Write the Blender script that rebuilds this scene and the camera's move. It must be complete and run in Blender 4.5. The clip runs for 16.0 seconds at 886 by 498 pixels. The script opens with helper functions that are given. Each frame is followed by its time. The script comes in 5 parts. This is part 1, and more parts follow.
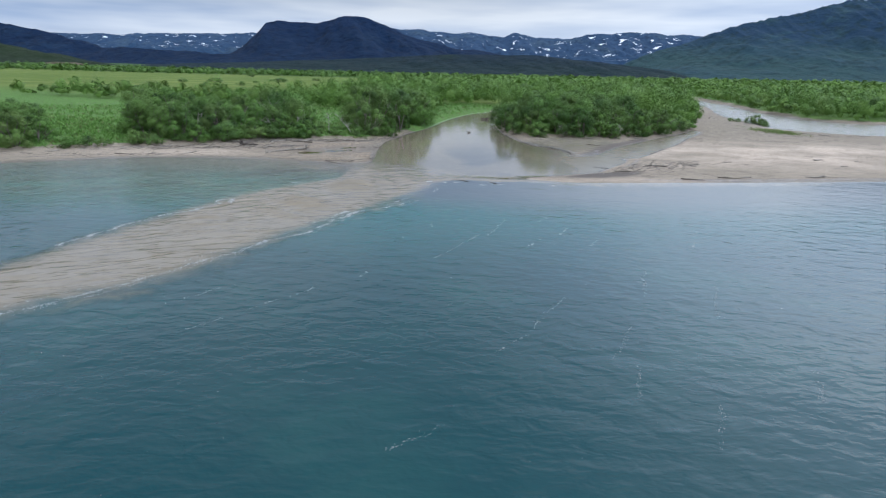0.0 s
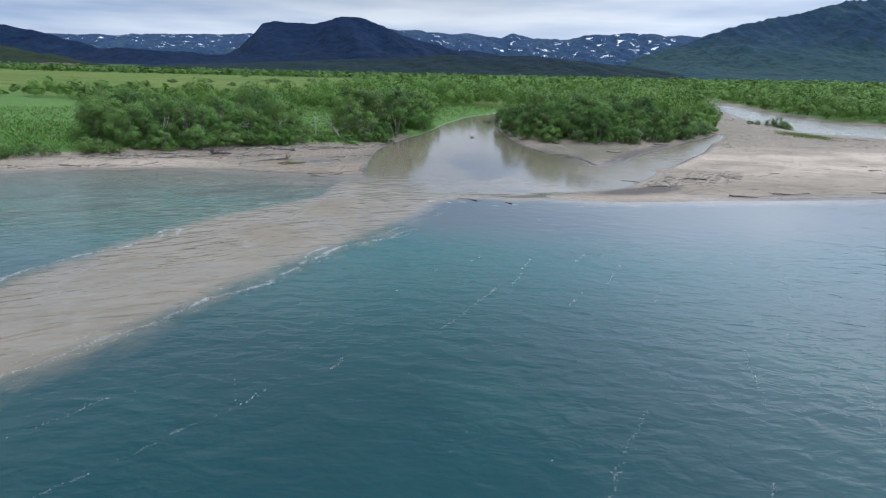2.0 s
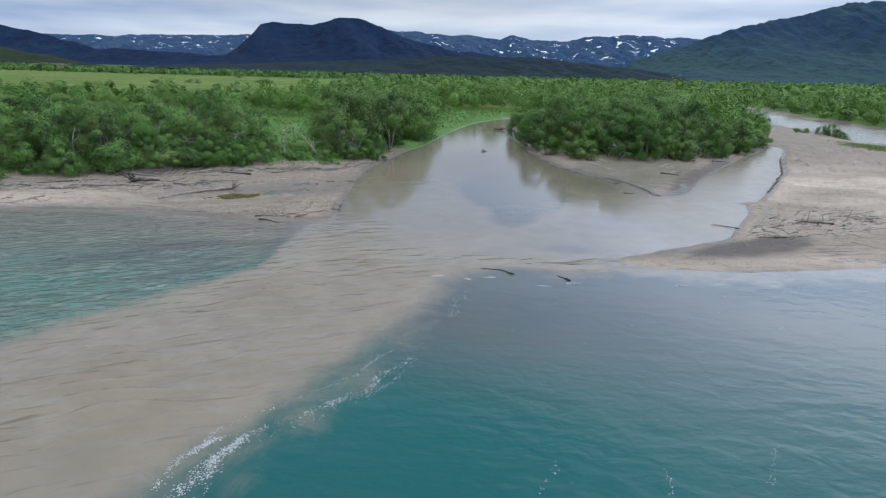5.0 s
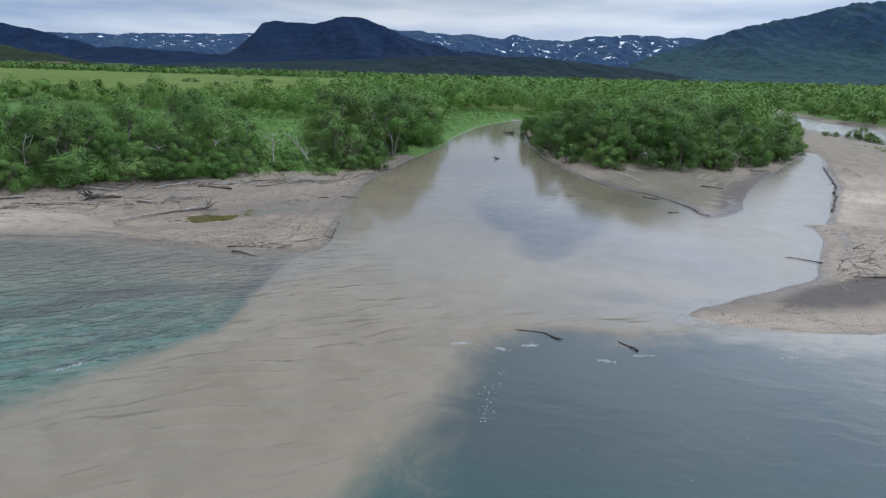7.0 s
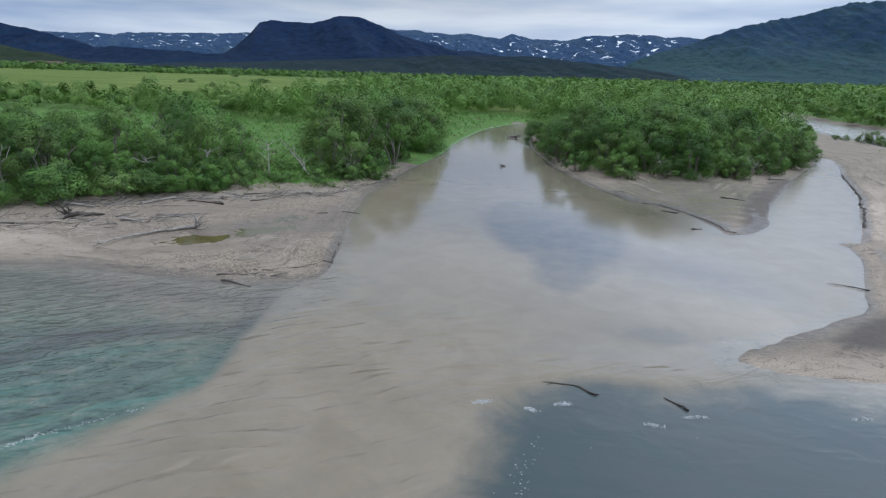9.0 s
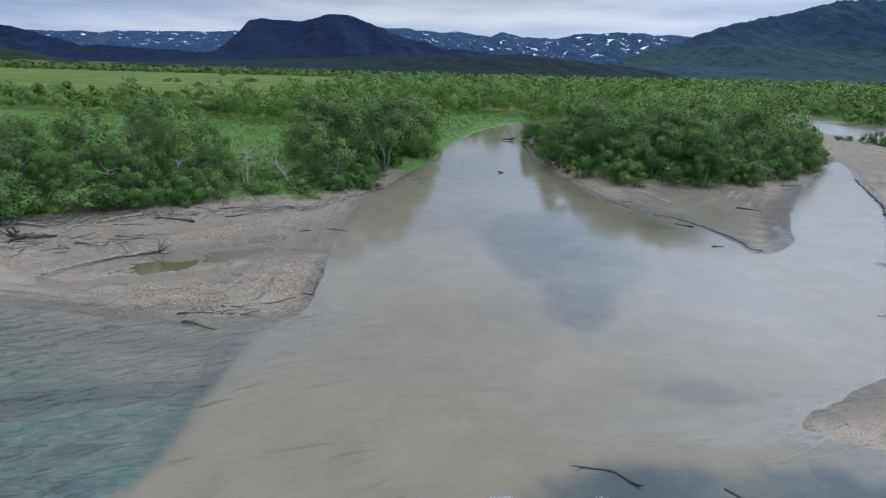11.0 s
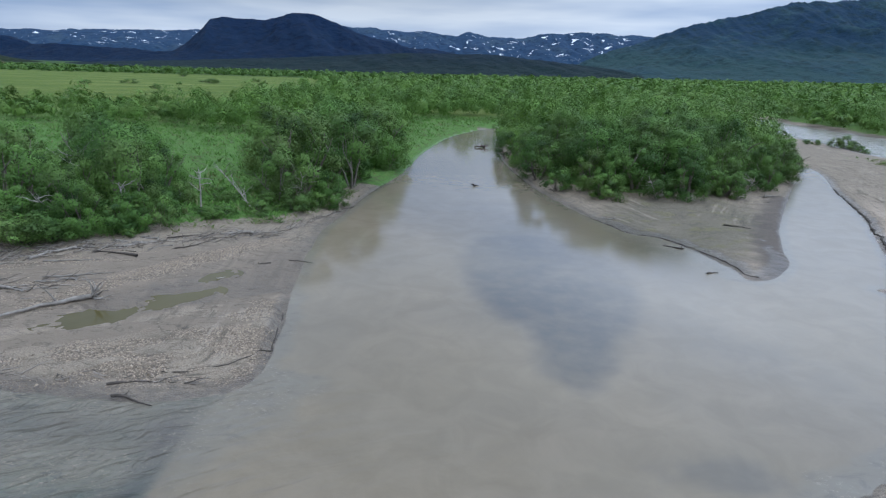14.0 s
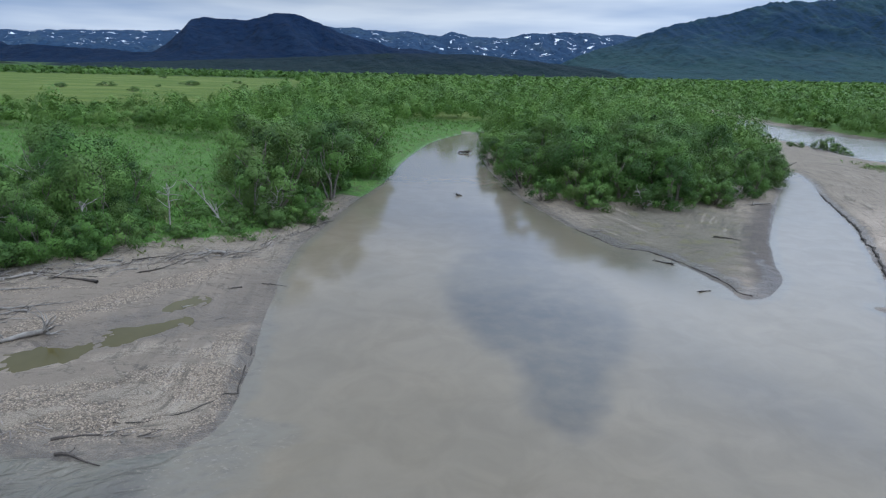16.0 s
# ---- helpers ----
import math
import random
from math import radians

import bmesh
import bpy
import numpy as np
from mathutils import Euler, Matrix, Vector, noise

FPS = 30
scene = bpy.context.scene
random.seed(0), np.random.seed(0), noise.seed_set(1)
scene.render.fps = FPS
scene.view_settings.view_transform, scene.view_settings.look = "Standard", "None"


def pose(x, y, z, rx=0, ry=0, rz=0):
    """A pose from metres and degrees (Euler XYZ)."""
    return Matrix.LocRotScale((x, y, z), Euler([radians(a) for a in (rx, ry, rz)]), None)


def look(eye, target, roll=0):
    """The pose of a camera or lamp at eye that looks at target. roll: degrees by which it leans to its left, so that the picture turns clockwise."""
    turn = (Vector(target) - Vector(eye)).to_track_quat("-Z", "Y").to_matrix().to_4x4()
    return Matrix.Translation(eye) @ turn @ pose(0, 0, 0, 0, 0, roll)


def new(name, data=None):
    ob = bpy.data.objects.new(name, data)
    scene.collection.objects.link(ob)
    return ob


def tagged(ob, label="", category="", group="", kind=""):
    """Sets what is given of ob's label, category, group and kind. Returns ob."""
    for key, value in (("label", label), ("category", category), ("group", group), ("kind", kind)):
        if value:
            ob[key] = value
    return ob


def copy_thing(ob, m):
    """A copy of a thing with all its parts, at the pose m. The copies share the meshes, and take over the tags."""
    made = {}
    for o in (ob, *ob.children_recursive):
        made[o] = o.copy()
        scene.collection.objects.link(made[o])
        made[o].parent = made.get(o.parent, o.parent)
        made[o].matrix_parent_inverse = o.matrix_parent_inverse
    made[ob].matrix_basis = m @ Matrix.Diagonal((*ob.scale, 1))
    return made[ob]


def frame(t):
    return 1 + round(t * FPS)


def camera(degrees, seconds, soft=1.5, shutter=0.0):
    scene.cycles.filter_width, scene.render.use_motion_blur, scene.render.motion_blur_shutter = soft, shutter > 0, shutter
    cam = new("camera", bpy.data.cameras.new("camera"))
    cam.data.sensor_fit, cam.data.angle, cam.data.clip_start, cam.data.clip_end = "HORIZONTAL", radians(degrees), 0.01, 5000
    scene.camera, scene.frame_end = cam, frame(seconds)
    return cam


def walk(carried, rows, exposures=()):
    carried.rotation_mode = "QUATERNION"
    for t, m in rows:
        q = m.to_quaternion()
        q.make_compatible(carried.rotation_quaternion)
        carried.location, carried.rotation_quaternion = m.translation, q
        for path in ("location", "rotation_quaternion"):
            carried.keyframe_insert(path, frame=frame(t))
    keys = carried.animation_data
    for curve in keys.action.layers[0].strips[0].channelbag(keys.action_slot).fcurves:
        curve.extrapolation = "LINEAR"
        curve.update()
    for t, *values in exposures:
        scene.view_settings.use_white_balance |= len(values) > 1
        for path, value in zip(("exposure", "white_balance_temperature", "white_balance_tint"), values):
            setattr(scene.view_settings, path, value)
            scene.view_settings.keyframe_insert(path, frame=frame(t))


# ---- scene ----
cam = camera(74.2, 16.0, 1.25)
PATH = [
    (0, (2.296, 5.186, 10.047), (2.307, 7.102, 9.471), 1.8),
    (0.5, (2.14, 7.366, 9.957), (2.151, 9.281, 9.383), 1.9),
    (1, (2.019, 9.745, 9.888), (2.033, 11.661, 9.314), 1.8),
    (1.5, (1.934, 12.393, 9.82), (1.952, 14.309, 9.247), 1.8),
    (2, (1.77, 15.419, 9.707), (1.789, 17.335, 9.134), 1.8),
    (2.5, (1.667, 18.662, 9.583), (1.687, 20.579, 9.011), 1.9),
    (3, (1.542, 22.026, 9.495), (1.563, 23.943, 8.927), 1.9),
    (3.5, (1.455, 25.213, 9.439), (1.476, 27.131, 8.871), 2.0),
    (4, (1.354, 28.209, 9.416), (1.377, 30.127, 8.849), 2.0),
    (6.3, (0.464, 40.361, 9.257), (0.487, 42.278, 8.687), 1.9),
    (6.5, (0.403, 41.018, 9.254), (0.425, 42.936, 8.684), 2.1),
    (7, (0.202, 41.717, 9.267), (0.221, 43.634, 8.697), 2.1),
    (7.5, (0.013, 42.329, 9.413), (0.034, 44.245, 8.841), 2.2),
    (8, (-0.161, 43.158, 9.55), (-0.141, 45.075, 8.978), 2.1),
    (8.5, (-0.347, 43.984, 9.651), (-0.325, 45.901, 9.08), 2.1),
    (11, (-0.764, 49.087, 9.968), (-0.708, 51.002, 9.392), 2.0),
    (11.5, (-0.849, 50.186, 10.027), (-0.79, 52.101, 9.451), 2.0),
    (12, (-0.88, 51.289, 10.149), (-0.822, 53.204, 9.572), 2.0),
    (12.5, (-0.905, 52.169, 10.295), (-0.848, 54.083, 9.72), 2.0),
    (13, (-0.934, 52.512, 10.426), (-0.874, 54.426, 9.85), 2.1),
    (13.5, (-0.994, 52.626, 10.632), (-0.869, 54.537, 10.058), 2.0),
    (14, (-1.029, 52.758, 10.808), (-0.869, 54.667, 10.234), 2.0),
    (14.5, (-1.025, 52.966, 10.985), (-0.843, 54.873, 10.41), 2.0),
    (15, (-0.97, 53.403, 11.195), (-0.774, 55.309, 10.62), 1.9),
    (15.5, (-0.858, 53.969, 11.341), (-0.654, 55.874, 10.766), 1.9),
    (16, (-0.655, 54.663, 11.453), (-0.447, 56.568, 10.88), 1.8),
]
walk(cam, [(t, look(eye, target, roll)) for t, eye, target, roll in PATH], [(0, 0.24, 6500, 10), (3.5, 0.19, 6500, 10), (7, 0.09, 6500, 10), (11, 0.03, 6300, 9), (16, 0.02, 6100, 9)])

# ---- sky and sun: high overcast, soft light from above and behind ----
world = bpy.data.worlds.new("overcast_sky")
scene.world = world
world.use_nodes = True
wt = world.node_tree
wt.nodes.clear()


def wnode(kind, **kw):
    n = wt.nodes.new(kind)
    for k, v in kw.items():
        setattr(n, k, v)
    return n


w_out = wnode("ShaderNodeOutputWorld")
w_bg = wnode("ShaderNodeBackground")
w_bg.inputs["Strength"].default_value = 0.1
w_sky = wnode("ShaderNodeTexSky", sky_type="NISHITA", sun_disc=False)
w_sky.sun_elevation, w_sky.sun_rotation = radians(70), radians(204)
w_co = wnode("ShaderNodeTexCoord")
# cloud sheet: direction flattened so that the layers stretch along the horizon
w_map = wnode("ShaderNodeMapping")
w_map.inputs["Scale"].default_value = (1.6, 1.6, 13.0)
w_noise = wnode("ShaderNodeTexNoise")
w_noise.inputs["Scale"].default_value, w_noise.inputs["Detail"].default_value = 1.5, 4.0
w_noise.inputs["Roughness"].default_value = 0.48
w_ramp = wnode("ShaderNodeValToRGB")
w_ramp.color_ramp.elements[0].position, w_ramp.color_ramp.elements[0].color = 0.36, (3.2, 4.3, 6.3, 1)
w_ramp.color_ramp.elements[1].position, w_ramp.color_ramp.elements[1].color = 0.63, (7.1, 7.8, 8.75, 1)
# brighter break along the horizon, darker base of the sheet above it
w_sep = wnode("ShaderNodeSeparateXYZ")
w_band = wnode("ShaderNodeValToRGB")
e = w_band.color_ramp.elements
e[0].position, e[0].color = 0.0, (0.84, 0.84, 0.84, 1)
e[1].position, e[1].color = 1.0, (2.2, 2.2, 2.2, 1)
for p, v in ((0.05, 0.97), (0.075, 0.9), (0.1, 0.79), (0.13, 0.75), (0.2, 1.1), (0.32, 1.22), (0.62, 1.0)):
    q = e.new(p)
    q.color = (v, v * 1.01, v * 1.04, 1)
w_mul = wnode("ShaderNodeMix", data_type="RGBA", blend_type="MULTIPLY")
w_mul.inputs[0].default_value = 1.0
w_mix = wnode("ShaderNodeMix", data_type="RGBA")
w_mix.inputs[0].default_value = 0.93
link = wt.links.new
link(w_co.outputs["Generated"], w_map.inputs["Vector"])
link(w_map.outputs["Vector"], w_noise.inputs["Vector"])
link(w_noise.outputs["Fac"], w_ramp.inputs["Fac"])
link(w_co.outputs["Generated"], w_sep.inputs["Vector"])
link(w_sep.outputs["Z"], w_band.inputs["Fac"])
link(w_ramp.outputs["Color"], w_mul.inputs[6])
link(w_band.outputs["Color"], w_mul.inputs[7])
link(w_sky.outputs["Color"], w_mix.inputs[6])
# thinner cloud towards the east
w_hi = wnode("ShaderNodeMapRange", interpolation_type="SMOOTHSTEP")
w_ea = wnode("ShaderNodeMapRange", interpolation_type="SMOOTHSTEP")
for n, lo, hi, a, b in ((w_hi, -0.02, 0.36, 0.0, 1.0), (w_ea, -0.05, 0.55, 0.0, 1.3)):
    for k, v in zip((1, 2, 3, 4), (lo, hi, a, b)):
        n.inputs[k].default_value = v
w_add = wnode("ShaderNodeMath", operation="MULTIPLY_ADD")
w_add.inputs[2].default_value = 1.0
w_east = wnode("ShaderNodeMix", data_type="RGBA", blend_type="MULTIPLY")
w_east.inputs[0].default_value = 1.0
link(w_sep.outputs["Z"], w_hi.inputs[0])
link(w_sep.outputs["X"], w_ea.inputs[0])
link(w_hi.outputs[0], w_add.inputs[0])
link(w_ea.outputs[0], w_add.inputs[1])
link(w_mul.outputs[2], w_east.inputs[6])
link(w_add.outputs[0], w_east.inputs[7])
link(w_east.outputs[2], w_mix.inputs[7])
link(w_mix.outputs[2], w_bg.inputs["Color"])
link(w_bg.outputs["Background"], w_out.inputs["Surface"])

sun = new("sun", bpy.data.lights.new("sun", "SUN"))
sun.data.energy, sun.data.angle, sun.data.color = 0.5, radians(25), (1.0, 0.97, 0.93)
sun.matrix_world = look((0, 0, 500), (60, 135, 80))

# ---- material helpers ----


class Mat:
    """A node material with a few shorthands."""

    def __init__(self, name, rough=0.8, spec=0.3):
        self.m = bpy.data.materials.new(name)
        self.m.use_nodes = True
        self.t = self.m.node_tree
        self.b = self.t.nodes["Principled BSDF"]
        self.b.inputs["Roughness"].default_value = rough
        self.b.inputs["Specular IOR Level"].default_value = spec
        self.out = self.t.nodes["Material Output"]
        self.geo = self.t.nodes.new("ShaderNodeNewGeometry")

    def node(self, kind, **kw):
        n = self.t.nodes.new(kind)
        for k, v in kw.items():
            setattr(n, k, v)
        return n

    def put(self, a, b):
        self.t.links.new(a, b)

    def at(self, scale=(1, 1, 1), turn=0.0, local=False):
        mp = self.node("ShaderNodeMapping")
        mp.inputs["Scale"].default_value = scale
        mp.inputs["Rotation"].default_value = (0, 0, radians(turn))
        src = self.node("ShaderNodeTexCoord").outputs["Object"] if local else self.geo.outputs["Position"]
        self.put(src, mp.inputs["Vector"])
        return mp.outputs["Vector"]

    def slanted(self, scale, turn):
        """Places stretched along a line that lies turn degrees from the x axis."""
        mp, st = self.node("ShaderNodeMapping"), self.node("ShaderNodeMapping")
        mp.inputs["Rotation"].default_value = (0, 0, radians(-turn))
        st.inputs["Scale"].default_value = scale
        self.put(self.geo.outputs["Position"], mp.inputs["Vector"])
        self.put(mp.outputs["Vector"], st.inputs["Vector"])
        return st.outputs["Vector"]

    def noise(self, scale, detail=4.0, rough=0.55, stretch=(1, 1, 1), turn=0.0, local=False, warp=0.0, slant=False):
        n = self.node("ShaderNodeTexNoise")
        n.inputs["Scale"].default_value, n.inputs["Detail"].default_value, n.inputs["Roughness"].default_value = scale, detail, rough
        n.inputs["Distortion"].default_value = warp
        self.put(self.slanted(stretch, turn) if slant else self.at(stretch, turn, local), n.inputs["Vector"])
        return n.outputs["Fac"]

    def cells(self, scale, feature="F1", out="Distance"):
        n = self.node("ShaderNodeTexVoronoi", feature=feature)
        n.inputs["Scale"].default_value = scale
        self.put(self.at(), n.inputs["Vector"])
        return n.outputs[out]

    def attr(self, name):
        return self.node("ShaderNodeAttribute", attribute_name=name).outputs["Fac"]

    def range(self, x, lo, hi, a=0.0, b=1.0):
        n = self.node("ShaderNodeMapRange", interpolation_type="SMOOTHSTEP")
        for k, v in zip((1, 2, 3, 4), (lo, hi, a, b)):
            n.inputs[k].default_value = v
        self.put(x, n.inputs[0])
        return n.outputs[0]

    def math(self, op, a, b=0.5, clamp=False):
        n = self.node("ShaderNodeMath", operation=op, use_clamp=clamp)
        for k, v in enumerate((a, b)):
            if isinstance(v, (int, float)):
                n.inputs[k].default_value = v
            else:
                self.put(v, n.inputs[k])
        return n.outputs[0]

    def mix(self, fac, a, b, blend="MIX"):
        n = self.node("ShaderNodeMix", data_type="RGBA", blend_type=blend)
        for k, v in ((0, fac), (6, a), (7, b)):
            if isinstance(v, (int, float)):
                n.inputs[k].default_value = v
            elif isinstance(v, tuple):
                n.inputs[k].default_value = (*v, 1)
            else:
                self.put(v, n.inputs[k])
        return n.outputs[2]

    def color(self, c):
        self.put(c, self.b.inputs["Base Color"])

    def rough(self, r):
        self.put(r, self.b.inputs["Roughness"])

    def bump(self, h, dist=0.02, strength=1.0, before=None):
        n = self.node("ShaderNodeBump")
        n.inputs["Strength"].default_value, n.inputs["Distance"].default_value = strength, dist
        self.put(h, n.inputs["Height"])
        if before is not None:
            self.put(before, n.inputs["Normal"])
        self.put(n.outputs["Normal"], self.b.inputs["Normal"])
        return n.outputs["Normal"]


def ground_material():
    m = Mat("shore_and_meadow", 0.9, 0.16)
    veg, gravel, wet, meadow, mud = (m.attr(n) for n in ("veg", "gravel", "wet", "meadow", "mud"))
    isle = m.attr("isle")
    big, mid, fine = m.noise(0.22, 5), m.noise(1.7, 6, 0.6), m.noise(14, 4, 0.6)
    sand = m.mix(big, (0.225, 0.183, 0.134), (0.32, 0.264, 0.195))
    sand = m.mix(m.range(mid, 0.4, 0.7), sand, (0.245, 0.205, 0.157))
    sand = m.mix(m.math("MULTIPLY", m.attr("dry"), m.range(m.noise(0.12, 5, 0.55, (0.8, 1.1, 1), 40), 0.22, 0.7)), sand, (0.63, 0.5, 0.39))
    sand = m.mix(m.range(mud, 0.0, 1.0), sand, m.mix(mid, (0.208, 0.168, 0.127), (0.262, 0.212, 0.162)))
    sand = m.mix(m.math("MULTIPLY", isle, m.range(big, 0.3, 0.6, 0.75, 1.0)), sand, m.mix(mid, (0.125, 0.112, 0.08), (0.175, 0.157, 0.115)))
    moss = m.range(m.noise(0.7, 6, 0.65), 0.52, 0.62, 0.0, 0.6)
    sand = m.mix(m.math("MULTIPLY", isle, moss), sand, (0.16, 0.15, 0.06))
    # pebbles of two sizes
    grey, dist = m.node("ShaderNodeSeparateColor"), m.cells(15.0)
    m.put(m.cells(15.0, out="Color"), grey.inputs[0])
    grey2, dist2 = m.node("ShaderNodeSeparateColor"), m.cells(6.5)
    m.put(m.cells(6.5, out="Color"), grey2.inputs[0])
    stone = m.mix(grey.outputs[0], (0.25, 0.198, 0.143), (0.5, 0.398, 0.29))
    stone = m.mix(m.range(dist, 0.4, 0.66), stone, (0.17, 0.138, 0.11))
    stone = m.mix(m.math("MULTIPLY", m.range(grey2.outputs[1], 0.72, 0.8), m.range(dist2, 0.34, 0.28)), stone, m.mix(grey2.outputs[0], (0.2, 0.165, 0.135), (0.42, 0.35, 0.29)))
    gmask = m.math("MULTIPLY", m.range(gravel, 0.25, 0.6), m.range(m.noise(0.8, 7, 0.66, (0.7, 1.2, 1), 15, False, 1.4), 0.38, 0.48, 0.15, 1.0))
    grit = m.noise(22, 4, 0.75)
    coarse = m.range(mud, 0.0, 1.0, 1.0, 0.22)
    sand = m.mix(m.math("MULTIPLY", m.range(grit, 0.5, 0.64, 0.0, 0.75), coarse), sand, (0.1, 0.082, 0.062))
    sand = m.mix(m.math("MULTIPLY", m.range(grit, 0.49, 0.36, 0.0, 0.65), coarse), sand, (0.43, 0.355, 0.285))
    land = m.mix(gmask, sand, stone)
    # strand lines of silt and litter that follow the shore
    pos = m.node("ShaderNodeSeparateXYZ")
    m.put(m.geo.outputs["Position"], pos.inputs[0])
    along = m.node("ShaderNodeCombineXYZ")
    m.put(m.math("MULTIPLY", m.attr("inland"), 1.5), along.inputs[0])
    m.put(m.math("MULTIPLY", pos.outputs[0], 0.16), along.inputs[1])
    m.put(m.math("MULTIPLY", pos.outputs[1], 0.16), along.inputs[2])
    strand = m.node("ShaderNodeTexNoise")
    strand.inputs["Scale"].default_value, strand.inputs["Detail"].default_value, strand.inputs["Roughness"].default_value = 1.4, 8.0, 0.68
    m.put(along.outputs[0], strand.inputs["Vector"])
    strand = strand.outputs["Fac"]
    patch = m.math("MULTIPLY", m.range(m.noise(0.16, 4, 0.6), 0.42, 0.6, 0.12, 1.0), m.range(m.math("MAXIMUM", mud, m.attr("dry")), 0.0, 1.0, 1.0, 0.4))
    land = m.mix(m.math("MULTIPLY", m.range(strand, 0.53, 0.62, 0.0, 0.72), patch), land, (0.1, 0.084, 0.066))
    land = m.mix(m.math("MULTIPLY", m.range(strand, 0.46, 0.38, 0.0, 0.5), patch), land, (0.42, 0.355, 0.28))
    # rills where water has drained off
    rill = m.math("ABSOLUTE", m.math("SUBTRACT", m.noise(0.3, 6, 0.6, (0.6, 1.3, 1), 20, False, 1.6), 0.5))
    land = m.mix(m.math("MULTIPLY", m.range(rill, 0.014, 0.0), 0.6), land, (0.08, 0.068, 0.055))
    # twigs and scraps
    scrap = m.noise(7.0, 5, 0.75, (0.35, 1.6, 1), 24, False, 1.2)
    land = m.mix(m.math("MULTIPLY", m.range(scrap, 0.63, 0.68), m.range(m.noise(0.5, 4), 0.48, 0.62)), land, (0.07, 0.058, 0.046))
    land = m.mix(m.math("MULTIPLY", wet, m.range(mid, 0.3, 0.65, 0.35, 0.75)), land, (0.098, 0.085, 0.074))
    land = m.mix(m.math("MULTIPLY", m.attr("flat"), m.range(mid, 0.25, 0.6, 0.7, 0.92)), land, (0.112, 0.094, 0.082))
    # herbs and grass
    g1 = m.mix(m.range(mid, 0.3, 0.7), (0.085, 0.18, 0.04), (0.135, 0.25, 0.058))
    g1 = m.mix(m.range(fine, 0.45, 0.7), g1, (0.075, 0.15, 0.034))
    g2 = m.mix(m.range(m.noise(0.045, 6, 0.6, (0.5, 1.8, 1)), 0.35, 0.65), (0.09, 0.138, 0.023), (0.132, 0.174, 0.034))
    g2 = m.mix(m.range(m.noise(0.25, 7, 0.7, (0.6, 1.3, 1)), 0.48, 0.68), g2, (0.06, 0.108, 0.022))
    g2 = m.mix(m.range(m.noise(0.02, 5, 0.6, (0.5, 1.8, 1)), 0.5, 0.65, 0.0, 0.6), g2, (0.19, 0.22, 0.06))
    g1 = m.mix(m.range(m.noise(1.1, 6, 0.7), 0.5, 0.64, 0.0, 0.7), g1, (0.105, 0.088, 0.055))
    green = m.mix(meadow, g1, g2)
    green = m.mix(m.attr("farwood"), green, (0.04, 0.078, 0.022))
    edge = m.math("ADD", veg, m.math("MULTIPLY", m.math("SUBTRACT", m.noise(0.9, 6, 0.65), 0.5), 1.3))
    m.color(m.mix(m.range(edge, 0.38, 0.62), land, green))
    m.rough(m.range(wet, 0.1, 1.0, 0.92, 0.33))
    n = m.bump(m.math("MULTIPLY", m.math("MULTIPLY", dist, -1.0), gmask), 0.045, 0.9)
    n = m.bump(m.math("MULTIPLY", strand, patch), 0.09, 0.5, n)
    n = m.bump(m.noise(0.9, 6, 0.65, (0.6, 1.3, 1), 25, False, 1.2), 0.3, 0.55, n)
    n = m.bump(m.noise(5.0, 6, 0.7), 0.08, 0.8, n)
    m.bump(m.math("MULTIPLY", fine, m.range(edge, 0.4, 0.6, 0.15, 1.0)), 0.14, 0.8, n)
    return m.m


